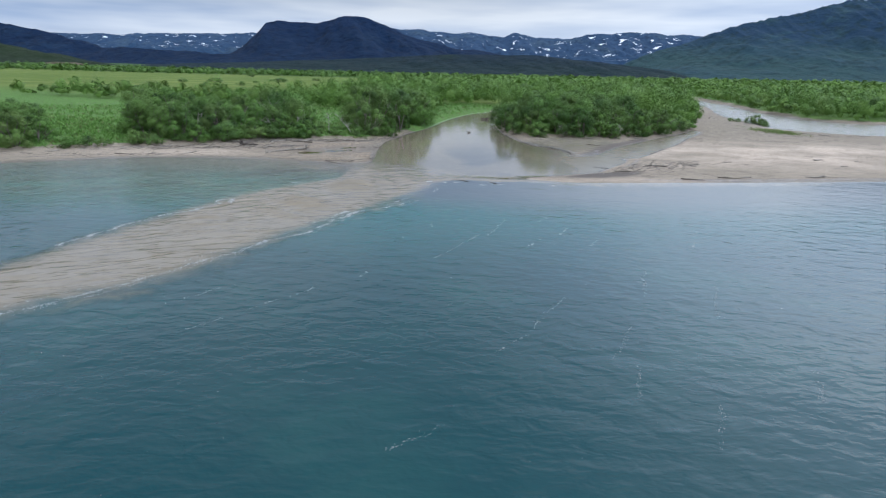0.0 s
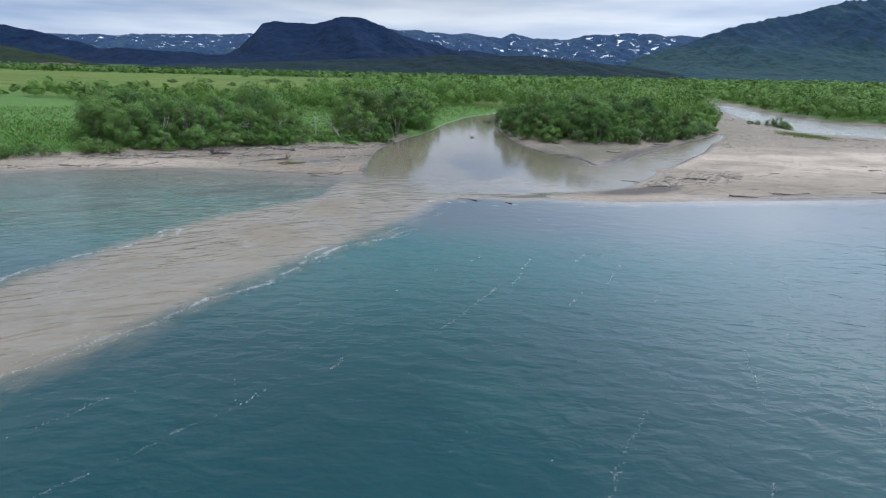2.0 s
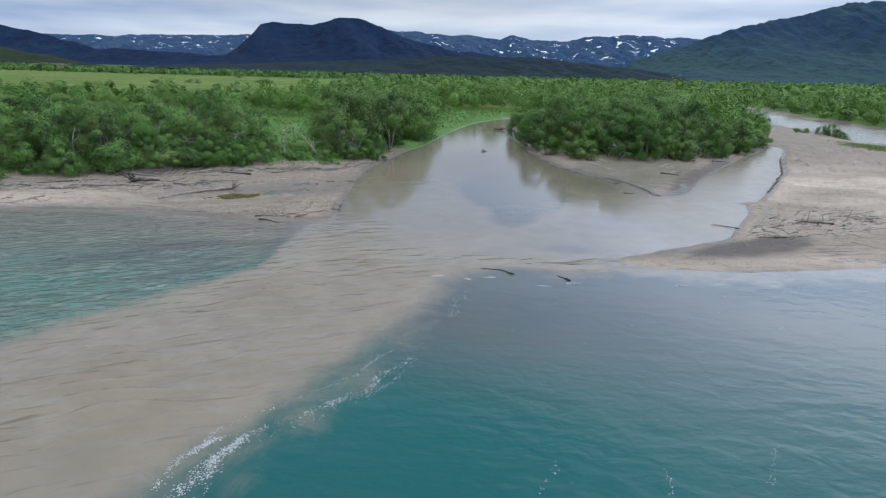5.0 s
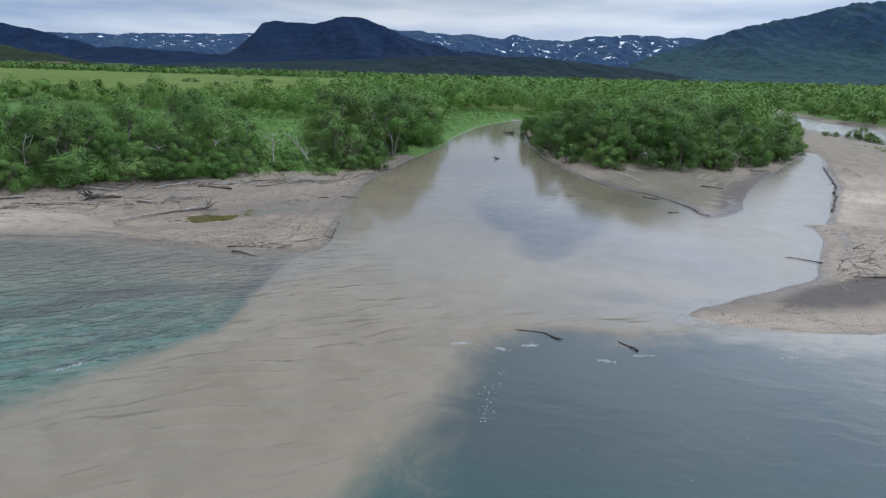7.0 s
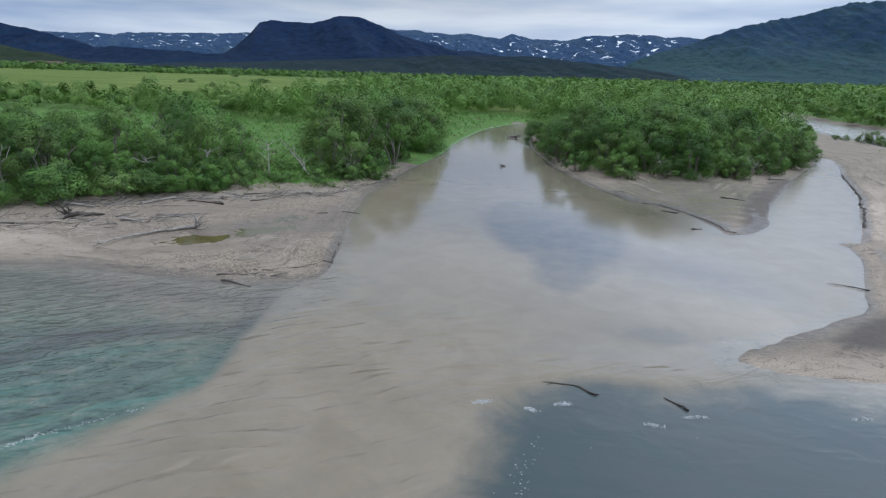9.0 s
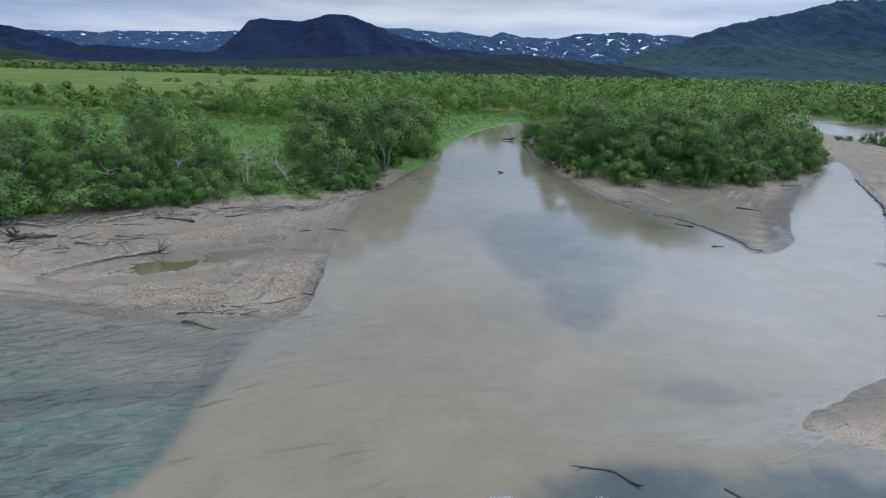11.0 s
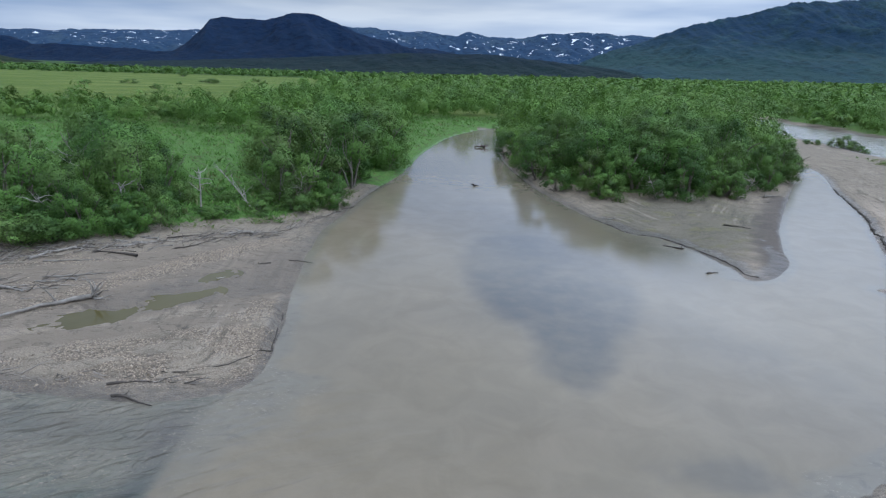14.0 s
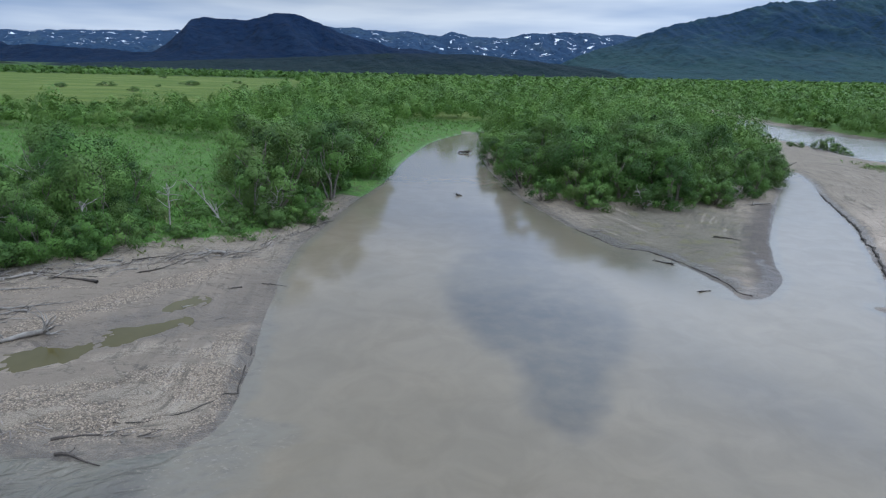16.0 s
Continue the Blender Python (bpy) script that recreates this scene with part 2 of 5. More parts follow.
def water_material():
    m = Mat("lake_and_river_water", 0.12, 0.42)
    m.b.inputs["IOR"].default_value = 1.33
    silt, shelf, deep, blot, thin, calm = (m.attr(n) for n in ("silt", "shelf", "deep", "blotch", "thin", "calm"))
    big, mid = m.noise(0.09, 5, 0.6), m.noise(0.5, 6, 0.62, (1, 1, 1), 0, False, 0.6)
    teal = m.mix(m.range(deep, 0.0, 1.0), (0.0045, 0.083, 0.075), (0.003, 0.041, 0.046))
    grey_in = m.attr("inner")
    shoal_in = m.mix(grey_in, m.mix(m.range(mid, 0.3, 0.7), (0.084, 0.146, 0.11), (0.12, 0.178, 0.134)), m.mix(m.range(mid, 0.3, 0.7), (0.1, 0.124, 0.09), (0.138, 0.152, 0.108)))
    teal = m.mix(m.attr("lagoon"), teal, shoal_in)
    teal = m.mix(m.math("MULTIPLY", m.range(big, 0.45, 0.7), 0.5), teal, (0.014, 0.075, 0.067))
    teal = m.mix(m.math("MULTIPLY", shelf, m.range(mid, 0.2, 0.55, 0.82, 1.0)), teal, m.mix(m.attr("lagoon"), m.mix(big, (0.048, 0.07, 0.068), (0.076, 0.081, 0.078)), m.mix(grey_in, m.mix(big, (0.1, 0.135, 0.12), (0.122, 0.15, 0.132)), m.mix(big, (0.126, 0.128, 0.1), (0.15, 0.144, 0.112)))))
    brown = m.mix(m.range(mid, 0.3, 0.7), (0.2, 0.163, 0.113), (0.238, 0.194, 0.138))
    brown = m.mix(m.math("MULTIPLY", m.range(big, 0.35, 0.65), 0.35), brown, (0.185, 0.162, 0.124))
    # riffle white water, its pale base also standing in for bright sky reflection
    white = m.noise(0.9, 6, 0.65, (0.6, 1.4, 1), -50, False, 1.0)
    brown = m.mix(m.math("MULTIPLY", m.attr("riffle"), m.range(white, 0.35, 0.6, 0.45, 1.0)), brown, (0.4, 0.38, 0.345))
    # dark patches in the current, partly a cloud reflection put into the colour
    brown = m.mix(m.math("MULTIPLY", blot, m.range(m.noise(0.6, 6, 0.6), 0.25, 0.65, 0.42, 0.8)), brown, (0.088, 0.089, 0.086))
    edge = m.math("ADD", silt, m.math("MULTIPLY", m.math("SUBTRACT", m.noise(0.45, 8, 0.66, (1, 1, 1), 0, False, 1.2), 0.5), 0.75))
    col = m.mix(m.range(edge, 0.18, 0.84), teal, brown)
    # shallows over wet sand at the edge
    col = m.mix(m.math("MULTIPLY", m.range(thin, 0.0, 1.0), m.range(mid, 0.25, 0.6, 0.5, 0.95)), col, (0.192, 0.168, 0.13))
    # uneven bottom showing through the lagoon and the shallows
    bed = m.noise(1.3, 7, 0.68, (0.7, 1.4, 1), 28, False, 0.8)
    clear = m.math("SUBTRACT", 1.0, m.range(edge, 0.18, 0.84))
    see = m.math("MULTIPLY", m.math("MAXIMUM", m.math("MULTIPLY", m.attr("lagoon"), clear), m.math("MULTIPLY", thin, 0.6)), 0.5)
    col = m.mix(m.math("MULTIPLY", m.range(bed, 0.5, 0.66), see), col, (0.22, 0.205, 0.16))
    col = m.mix(m.math("MULTIPLY", m.range(bed, 0.5, 0.34), see), col, m.mix(grey_in, (0.045, 0.072, 0.064), (0.075, 0.078, 0.072)))
    streak = m.noise(0.42, 6, 0.62, (0.4, 1.7, 1), 24, False, 0.9, True)
    lag = m.math("MULTIPLY", m.math("MULTIPLY", m.attr("lagoon"), clear), m.math("SUBTRACT", 1.0, grey_in))
    col = m.mix(m.math("MULTIPLY", m.range(streak, 0.5, 0.62, 0.0, 0.6), lag), col, (0.052, 0.068, 0.066))
    col = m.mix(m.math("MULTIPLY", m.range(streak, 0.5, 0.38, 0.0, 0.45), lag), col, (0.05, 0.155, 0.125))
    col = m.mix(m.math("MULTIPLY", m.attr("mudshelf"), m.range(mid, 0.3, 0.6, 0.6, 1.0)), col, (0.118, 0.102, 0.068))
    pebble = m.noise(6.5, 5, 0.75, (0.8, 1.2, 1), 25)
    col = m.mix(m.math("MULTIPLY", m.range(pebble, 0.54, 0.64), m.math("MULTIPLY", m.math("MAXIMUM", m.math("MULTIPLY", thin, 0.75), m.math("MULTIPLY", see, 0.3)), m.range(m.noise(0.6, 4), 0.4, 0.6))), col, (0.3, 0.25, 0.195))
    col = m.mix(m.math("MULTIPLY", m.attr("weed_shade"), m.range(bed, 0.36, 0.56, 0.25, 0.95)), col, (0.066, 0.062, 0.064))
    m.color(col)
    # wind ripples on the lake, longer standing ripples in the current
    river = m.range(edge, 0.18, 0.84)
    lake = m.math("SUBTRACT", 1.0, river)
    flat = m.math("SUBTRACT", 1.0, calm)
    chop = m.noise(1.25, 2, 0.45, (0.8, 1.3, 1), 22, False, 0.5)
    small = m.noise(3.6, 3, 0.5, (0.8, 1.4, 1), -14, False, 0.4)
    swell = m.noise(0.55, 2, 0.4, (0.7, 1.4, 1), 32, False, 0.6)
    n = m.bump(m.math("MULTIPLY", chop, m.math("MULTIPLY", flat, m.range(lake, 0.0, 1.0, 0.25, 1.0))), 0.068, 0.65)
    n = m.bump(m.math("MULTIPLY", swell, flat), 0.115, 0.5, n)
    current = m.noise(1.0, 2, 0.45, (0.5, 1.4, 1), 24, False, 0.8, True)
    n = m.bump(m.math("MULTIPLY", current, m.math("MULTIPLY", flat, river)), 0.15, 0.7, n)
    rows = m.math("SUBTRACT", 1.0, m.math("ABSOLUTE", m.math("SUBTRACT", m.math("MULTIPLY", m.noise(0.62, 2, 0.42, (0.45, 1.5, 1), 24, False, 0.8, True), 3.4), 1.7), 0.5))
    rows = m.range(rows, 0.1, 1.05)
    n = m.bump(m.math("MULTIPLY", rows, m.math("MULTIPLY", m.math("MULTIPLY", flat, flat), river)), 0.08, 0.7, n)
    ruffle = m.noise(1.5, 3, 0.5, (0.6, 1.35, 1), 20, False, 0.9, True)
    n = m.bump(m.math("MULTIPLY", ruffle, m.math("MULTIPLY", m.attr("lagoon"), lake)), 0.42, 0.85, n)
    m.rough(m.math("ADD", 0.08, m.math("ADD", m.math("MULTIPLY", flat, 0.06), m.math("MULTIPLY", m.attr("shoal"), 0.16))))
    m.bump(m.math("MULTIPLY", small, m.range(flat, 0.0, 1.0, 0.03, 1.0)), 0.02, 0.6, n)
    return m.m


def leaf_material(name, dark, light, tint, thin=0.05, each=True):
    m = Mat(name, 0.62, 0.2)
    info = m.node("ShaderNodeObjectInfo")
    tone = m.attr("tone")
    c = m.mix(m.range(m.geo.outputs["Random Per Island"], -1.0, 2.0), dark, light)
    if each:
        c = m.mix(m.range(info.outputs["Random"], 0.45, 1.0, 0.0, 0.75), c, tint)
        shade = m.math("FRACT", m.math("MULTIPLY", info.outputs["Random"], 7.31))
        c = m.mix(m.range(shade, 0.55, 0.0, 0.0, 0.6), c, tuple(0.72 * v for v in dark))
        c = m.mix(m.range(shade, 0.5, 1.0, 0.0, 0.4), c, tuple(1.2 * v for v in light))
    c = m.mix(m.range(m.noise(0.16, 3), 0.4, 0.68, 0.0, 0.55), c, tint)
    c = m.mix(m.range(tone, 0.5, 1.0, 0.0, 0.5), c, tuple(1.28 * v for v in light))
    c = m.mix(m.range(tone, 0.5, 0.0, 0.0, 0.55), c, tuple(0.7 * v for v in dark))
    # lowest tones go darker still; the far west woods use this as painted self-shade
    c = m.mix(m.range(tone, 0.16, 0.0, 0.0, 0.7), c, tuple(0.5 * v for v in dark))
    m.color(c)
    glow = m.node("ShaderNodeBsdfTranslucent")
    m.put(c, glow.inputs["Color"])
    both = m.node("ShaderNodeMixShader")
    both.inputs[0].default_value = thin
    m.put(m.b.outputs[0], both.inputs[1])
    m.put(glow.outputs[0], both.inputs[2])
    m.put(both.outputs[0], m.out.inputs["Surface"])
    return m.m


def wood_material(name, a, b):
    m = Mat(name, 0.85, 0.2)
    info = m.node("ShaderNodeObjectInfo")
    grain = m.noise(3.0, 6, 0.65, (1, 1, 1), 0, True)
    c = m.mix(m.range(grain, 0.3, 0.7), a, b)
    c = m.mix(m.math("MULTIPLY", info.outputs["Random"], 0.5), c, tuple(0.45 * v for v in a))
    m.color(c)
    m.bump(m.noise(16, 5, 0.7, (1, 1, 1), 0, True), 0.03, 0.8)
    return m.m


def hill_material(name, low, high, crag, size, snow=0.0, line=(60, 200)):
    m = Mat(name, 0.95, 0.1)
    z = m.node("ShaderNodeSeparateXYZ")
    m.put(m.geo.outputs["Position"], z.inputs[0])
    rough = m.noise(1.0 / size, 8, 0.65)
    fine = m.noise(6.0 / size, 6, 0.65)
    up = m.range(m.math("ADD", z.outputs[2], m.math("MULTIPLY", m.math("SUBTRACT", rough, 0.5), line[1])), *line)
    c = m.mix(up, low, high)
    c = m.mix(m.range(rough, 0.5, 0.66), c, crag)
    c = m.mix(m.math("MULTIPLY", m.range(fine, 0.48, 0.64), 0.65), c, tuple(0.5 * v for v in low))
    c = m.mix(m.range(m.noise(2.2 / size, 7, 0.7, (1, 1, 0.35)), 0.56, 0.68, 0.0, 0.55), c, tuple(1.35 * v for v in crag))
    if snow:
        s = m.noise(1.0 / 48, 5, 0.6, (0.7, 1, 1.5), 25, False, 0.8)
        k = m.math("MULTIPLY", m.range(s, snow + 0.002, snow + 0.02), m.range(z.outputs[2], 95, 150))
        c = m.mix(k, c, (0.8, 0.83, 0.86))
    m.color(c)
    m.bump(rough, size * 0.25, 0.8)
    return m.m


GROUND, WATER = ground_material(), water_material()
LEAF = leaf_material("willow_leaves", (0.036, 0.092, 0.02), (0.112, 0.22, 0.044), (0.148, 0.21, 0.06), 0.1)
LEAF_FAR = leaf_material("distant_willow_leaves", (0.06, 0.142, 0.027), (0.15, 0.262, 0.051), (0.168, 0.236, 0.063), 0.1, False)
HERB = leaf_material("tall_herb_leaves", (0.08, 0.18, 0.034), (0.135, 0.26, 0.055), (0.13, 0.23, 0.055), 0.15, False)
SOIL = wood_material("wet_and_shaded_bank_soil", (0.06, 0.05, 0.042), (0.11, 0.094, 0.078))
STRAW = leaf_material("grass_blades", (0.1, 0.13, 0.04), (0.2, 0.23, 0.09), (0.17, 0.18, 0.08), 0.15, False)
BARK = wood_material("willow_bark", (0.12, 0.102, 0.083), (0.27, 0.235, 0.195))
DRIFT = wood_material("grey_driftwood", (0.2, 0.175, 0.15), (0.42, 0.38, 0.33))
DRIFT_DARK = wood_material("wet_driftwood", (0.05, 0.042, 0.035), (0.12, 0.1, 0.085))
lm = Mat("mixed_drift_sticks", 0.85, 0.2)
lm.color(lm.mix(lm.geo.outputs["Random Per Island"], (0.06, 0.05, 0.042), (0.36, 0.315, 0.27)))
DRIFT_LITTER = lm.m
PALE_BARK = wood_material("pale_willow_bark", (0.18, 0.16, 0.135), (0.36, 0.325, 0.28))
DEAD = wood_material("bleached_dead_wood", (0.27, 0.245, 0.215), (0.47, 0.43, 0.385))

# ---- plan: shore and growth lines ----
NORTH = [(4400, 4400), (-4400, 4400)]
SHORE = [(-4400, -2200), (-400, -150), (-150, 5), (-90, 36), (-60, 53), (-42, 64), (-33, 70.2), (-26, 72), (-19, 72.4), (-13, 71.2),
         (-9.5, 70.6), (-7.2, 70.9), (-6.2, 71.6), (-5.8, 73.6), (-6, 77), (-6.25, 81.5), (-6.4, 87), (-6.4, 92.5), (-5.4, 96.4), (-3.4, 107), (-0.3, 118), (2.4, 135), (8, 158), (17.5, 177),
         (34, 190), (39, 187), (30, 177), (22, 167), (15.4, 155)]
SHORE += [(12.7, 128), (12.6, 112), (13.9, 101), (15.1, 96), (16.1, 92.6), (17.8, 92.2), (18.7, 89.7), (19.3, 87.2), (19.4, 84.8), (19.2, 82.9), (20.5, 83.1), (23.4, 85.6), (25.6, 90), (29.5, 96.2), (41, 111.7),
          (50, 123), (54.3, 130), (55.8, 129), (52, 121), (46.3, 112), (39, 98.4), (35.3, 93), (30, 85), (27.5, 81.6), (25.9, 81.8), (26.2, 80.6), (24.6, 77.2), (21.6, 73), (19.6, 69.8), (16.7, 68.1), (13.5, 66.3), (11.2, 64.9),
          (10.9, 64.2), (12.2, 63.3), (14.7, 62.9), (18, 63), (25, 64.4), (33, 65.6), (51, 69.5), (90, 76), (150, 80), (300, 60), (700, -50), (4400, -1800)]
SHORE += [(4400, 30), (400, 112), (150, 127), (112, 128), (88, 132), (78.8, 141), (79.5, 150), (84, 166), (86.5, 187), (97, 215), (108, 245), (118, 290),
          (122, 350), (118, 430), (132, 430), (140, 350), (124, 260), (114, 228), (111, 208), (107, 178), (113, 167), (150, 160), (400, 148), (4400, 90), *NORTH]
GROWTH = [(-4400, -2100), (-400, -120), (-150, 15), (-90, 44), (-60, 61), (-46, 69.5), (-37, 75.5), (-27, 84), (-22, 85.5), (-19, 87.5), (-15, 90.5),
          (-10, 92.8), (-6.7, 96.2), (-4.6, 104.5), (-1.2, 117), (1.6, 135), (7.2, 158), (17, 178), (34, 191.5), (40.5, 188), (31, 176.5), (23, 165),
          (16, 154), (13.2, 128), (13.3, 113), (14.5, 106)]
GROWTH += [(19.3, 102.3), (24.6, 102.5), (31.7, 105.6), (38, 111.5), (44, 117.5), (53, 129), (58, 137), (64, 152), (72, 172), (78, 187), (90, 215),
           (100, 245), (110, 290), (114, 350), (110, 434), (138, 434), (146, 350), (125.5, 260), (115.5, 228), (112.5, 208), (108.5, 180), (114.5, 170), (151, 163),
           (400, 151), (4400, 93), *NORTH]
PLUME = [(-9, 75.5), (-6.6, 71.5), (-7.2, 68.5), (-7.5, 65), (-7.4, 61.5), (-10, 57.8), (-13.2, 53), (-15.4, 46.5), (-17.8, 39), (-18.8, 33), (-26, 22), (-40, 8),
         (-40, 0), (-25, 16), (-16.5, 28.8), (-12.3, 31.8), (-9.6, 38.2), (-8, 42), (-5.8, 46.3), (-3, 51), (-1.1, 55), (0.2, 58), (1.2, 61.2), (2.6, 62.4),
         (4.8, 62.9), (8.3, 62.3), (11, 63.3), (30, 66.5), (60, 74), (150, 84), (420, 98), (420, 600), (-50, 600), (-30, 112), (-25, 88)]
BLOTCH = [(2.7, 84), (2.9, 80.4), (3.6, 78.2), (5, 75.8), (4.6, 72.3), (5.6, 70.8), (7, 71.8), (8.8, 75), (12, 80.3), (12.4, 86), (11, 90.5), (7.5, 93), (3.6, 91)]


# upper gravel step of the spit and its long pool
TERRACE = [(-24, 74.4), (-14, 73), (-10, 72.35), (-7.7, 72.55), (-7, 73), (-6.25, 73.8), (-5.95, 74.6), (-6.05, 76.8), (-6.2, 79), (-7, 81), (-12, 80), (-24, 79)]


def rounded(line, closed=True):
    """Corner cutting: each corner of the line becomes two."""
    out = []
    n = len(line)
    for i in range(n if closed else n - 1):
        (ax, ay), (bx, by) = line[i], line[(i + 1) % n]
        out += [(ax * 0.8 + bx * 0.2, ay * 0.8 + by * 0.2), (ax * 0.2 + bx * 0.8, ay * 0.2 + by * 0.8)]
    return out


def inside_by(x, y, line):
    """Signed distance to a closed line, positive inside."""
    best = np.full(x.shape, 1e18)
    odd = np.zeros(x.shape, bool)
    for (ax, ay), (bx, by) in zip(line, line[1:] + line[:1]):
        dx, dy = bx - ax, by - ay
        k = np.clip(((x - ax) * dx + (y - ay) * dy) / (dx * dx + dy * dy + 1e-12), 0, 1)
        best = np.minimum(best, (x - ax - k * dx) ** 2 + (y - ay - k * dy) ** 2)
        if ay != by:
            odd ^= ((ay > y) != (by > y)) & (x < (bx - ax) * (y - ay) / (by - ay) + ax)
    return np.where(odd, 1, -1) * np.sqrt(best)


def step(v, lo, hi):
    k = np.clip((v - lo) / (hi - lo), 0, 1)
    return k * k * (3 - 2 * k)


def bell(x, y, cx, cy, rx, ry, turn=0.0):
    c, s = math.cos(radians(turn)), math.sin(radians(turn))
    u, v = (x - cx) * c + (y - cy) * s, -(x - cx) * s + (y - cy) * c
    return np.exp(-((u / rx) ** 2 + (v / ry) ** 2))


def waves(x, y, size, seed, octaves=4):
    """Soft uneven relief from summed sines, about -1 to 1."""
    rng = np.random.default_rng(seed)
    out, total = 0 * x, 0.0
    for o in range(octaves):
        for _ in range(4):
            a, p = rng.uniform(0, 2 * math.pi, 2)
            k = 2 * math.pi / (size / 1.9**o) * rng.uniform(0.7, 1.4)
            out = out + np.sin((x * math.cos(a) + y * math.sin(a)) * k + p + 1.3 * np.sin(0.37 * k * (x * math.sin(a) - y * math.cos(a)) + p)) * 0.6**o
        total += 2.2 * 0.6**o
    return out / total


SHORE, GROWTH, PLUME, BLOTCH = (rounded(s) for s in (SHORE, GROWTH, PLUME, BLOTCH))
POOLS = [(-13.8, 77.3, 1.6, 0.75, 25, 0.18), (-11.2, 79.4, 1.4, 0.7, 38, 0.15), (-10.3, 82.6, 0.8, 0.5, 40, 0.15)]


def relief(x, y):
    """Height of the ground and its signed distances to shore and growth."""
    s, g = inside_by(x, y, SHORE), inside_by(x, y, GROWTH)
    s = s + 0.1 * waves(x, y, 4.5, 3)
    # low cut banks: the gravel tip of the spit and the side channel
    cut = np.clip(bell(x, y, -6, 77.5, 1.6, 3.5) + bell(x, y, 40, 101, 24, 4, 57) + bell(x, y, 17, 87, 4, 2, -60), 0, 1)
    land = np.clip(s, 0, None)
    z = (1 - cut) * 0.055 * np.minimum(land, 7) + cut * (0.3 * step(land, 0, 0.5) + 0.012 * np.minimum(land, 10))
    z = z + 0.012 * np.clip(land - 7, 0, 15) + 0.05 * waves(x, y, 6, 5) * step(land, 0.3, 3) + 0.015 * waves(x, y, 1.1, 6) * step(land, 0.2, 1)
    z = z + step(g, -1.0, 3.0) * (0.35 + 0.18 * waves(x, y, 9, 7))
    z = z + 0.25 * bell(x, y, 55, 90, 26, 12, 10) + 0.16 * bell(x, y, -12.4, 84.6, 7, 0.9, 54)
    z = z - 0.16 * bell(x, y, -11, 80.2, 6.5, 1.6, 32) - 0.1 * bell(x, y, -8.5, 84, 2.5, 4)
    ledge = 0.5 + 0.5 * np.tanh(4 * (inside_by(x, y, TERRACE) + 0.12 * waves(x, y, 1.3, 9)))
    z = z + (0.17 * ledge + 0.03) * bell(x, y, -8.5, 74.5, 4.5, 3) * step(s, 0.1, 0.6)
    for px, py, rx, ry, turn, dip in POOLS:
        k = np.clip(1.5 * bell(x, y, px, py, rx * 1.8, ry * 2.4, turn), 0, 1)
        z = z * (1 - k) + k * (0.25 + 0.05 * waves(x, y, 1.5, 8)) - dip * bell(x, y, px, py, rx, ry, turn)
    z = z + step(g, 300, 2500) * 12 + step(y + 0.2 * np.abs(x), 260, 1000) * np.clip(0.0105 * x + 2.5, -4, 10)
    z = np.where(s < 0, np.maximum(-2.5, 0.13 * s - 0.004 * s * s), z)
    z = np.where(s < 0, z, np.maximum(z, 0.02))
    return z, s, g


def axis(lo, hi, fine, far, grow=1.07, reach=4500.0):
    """Grid lines: even and close from lo to hi, then wider and wider."""
    mid = list(np.arange(lo, hi, fine))
    out, d, p = [], fine, hi
    while p < reach:
        out.append(p)
        d = d * grow
        p += d
    back, d, p = [], fine, lo
    while p > -reach:
        d = d * grow
        p -= d
        back.append(p)
    return np.array(back[::-1] + mid + out + [reach])


def grid_mesh(name, xs, ys, z, keep=None):
    nx, ny = len(xs), len(ys)
    gx, gy = np.meshgrid(xs, ys)
    co = np.stack([gx, gy, z], -1).reshape(-1, 3)
    i = np.arange(nx * ny).reshape(ny, nx)
    quads = np.stack([i[:-1, :-1], i[:-1, 1:], i[1:, 1:], i[1:, :-1]], -1)
    quads = quads[keep] if keep is not None else quads.reshape(-1, 4)
    return solid(name, co, quads, True)


def solid(name, co, faces, smooth=False):
    """A mesh from an array of places and an array of equal-sided faces."""
    me = bpy.data.meshes.new(name)
    faces = np.asarray(faces, np.int32)
    n, k = faces.shape
    me.vertices.add(len(co))
    me.vertices.foreach_set("co", np.asarray(co, np.float32).ravel())
    me.loops.add(n * k)
    me.loops.foreach_set("vertex_index", faces.ravel())
    me.polygons.add(n)
    me.polygons.foreach_set("loop_start", np.arange(0, n * k, k, dtype=np.int32))
    me.polygons.foreach_set("use_smooth", np.full(n, smooth, bool))
    me.update(calc_edges=True)
    return me


def field(me, name, values):
    me.attributes.new(name, "FLOAT", "POINT").data.foreach_set("value", np.asarray(values, np.float32).ravel())


# ---- ground ----
xs, ys = axis(-34, 42, 0.42, 1.07), axis(61, 112, 0.42, 1.07)
xs = np.concatenate([xs[xs < -22], np.arange(-22, -5, 0.2), xs[xs >= -5]])
ys = np.concatenate([ys[ys < 70], np.arange(70, 90, 0.2), ys[ys >= 90]])
gx, gy = np.meshgrid(xs, ys)
gz, gs, gg = relief(gx, gy)
me = grid_mesh("ground", xs, ys, gz)
bare = ((gx > 10.5 + 0.08 * np.clip(gy - 100, 0, 60)) & (gy < 176)) | (gx > 95)
upper = (gx < 36) & (gy > 110) & ~bare
field(me, "veg", np.where(upper, step(gg, -2.8, -0.6), np.where(bare, step(gg, 1.0, 5.0), step(gg, 0.2, 3.0))))
rag = 0.35 * waves(gx, gy, 3.0, 21)
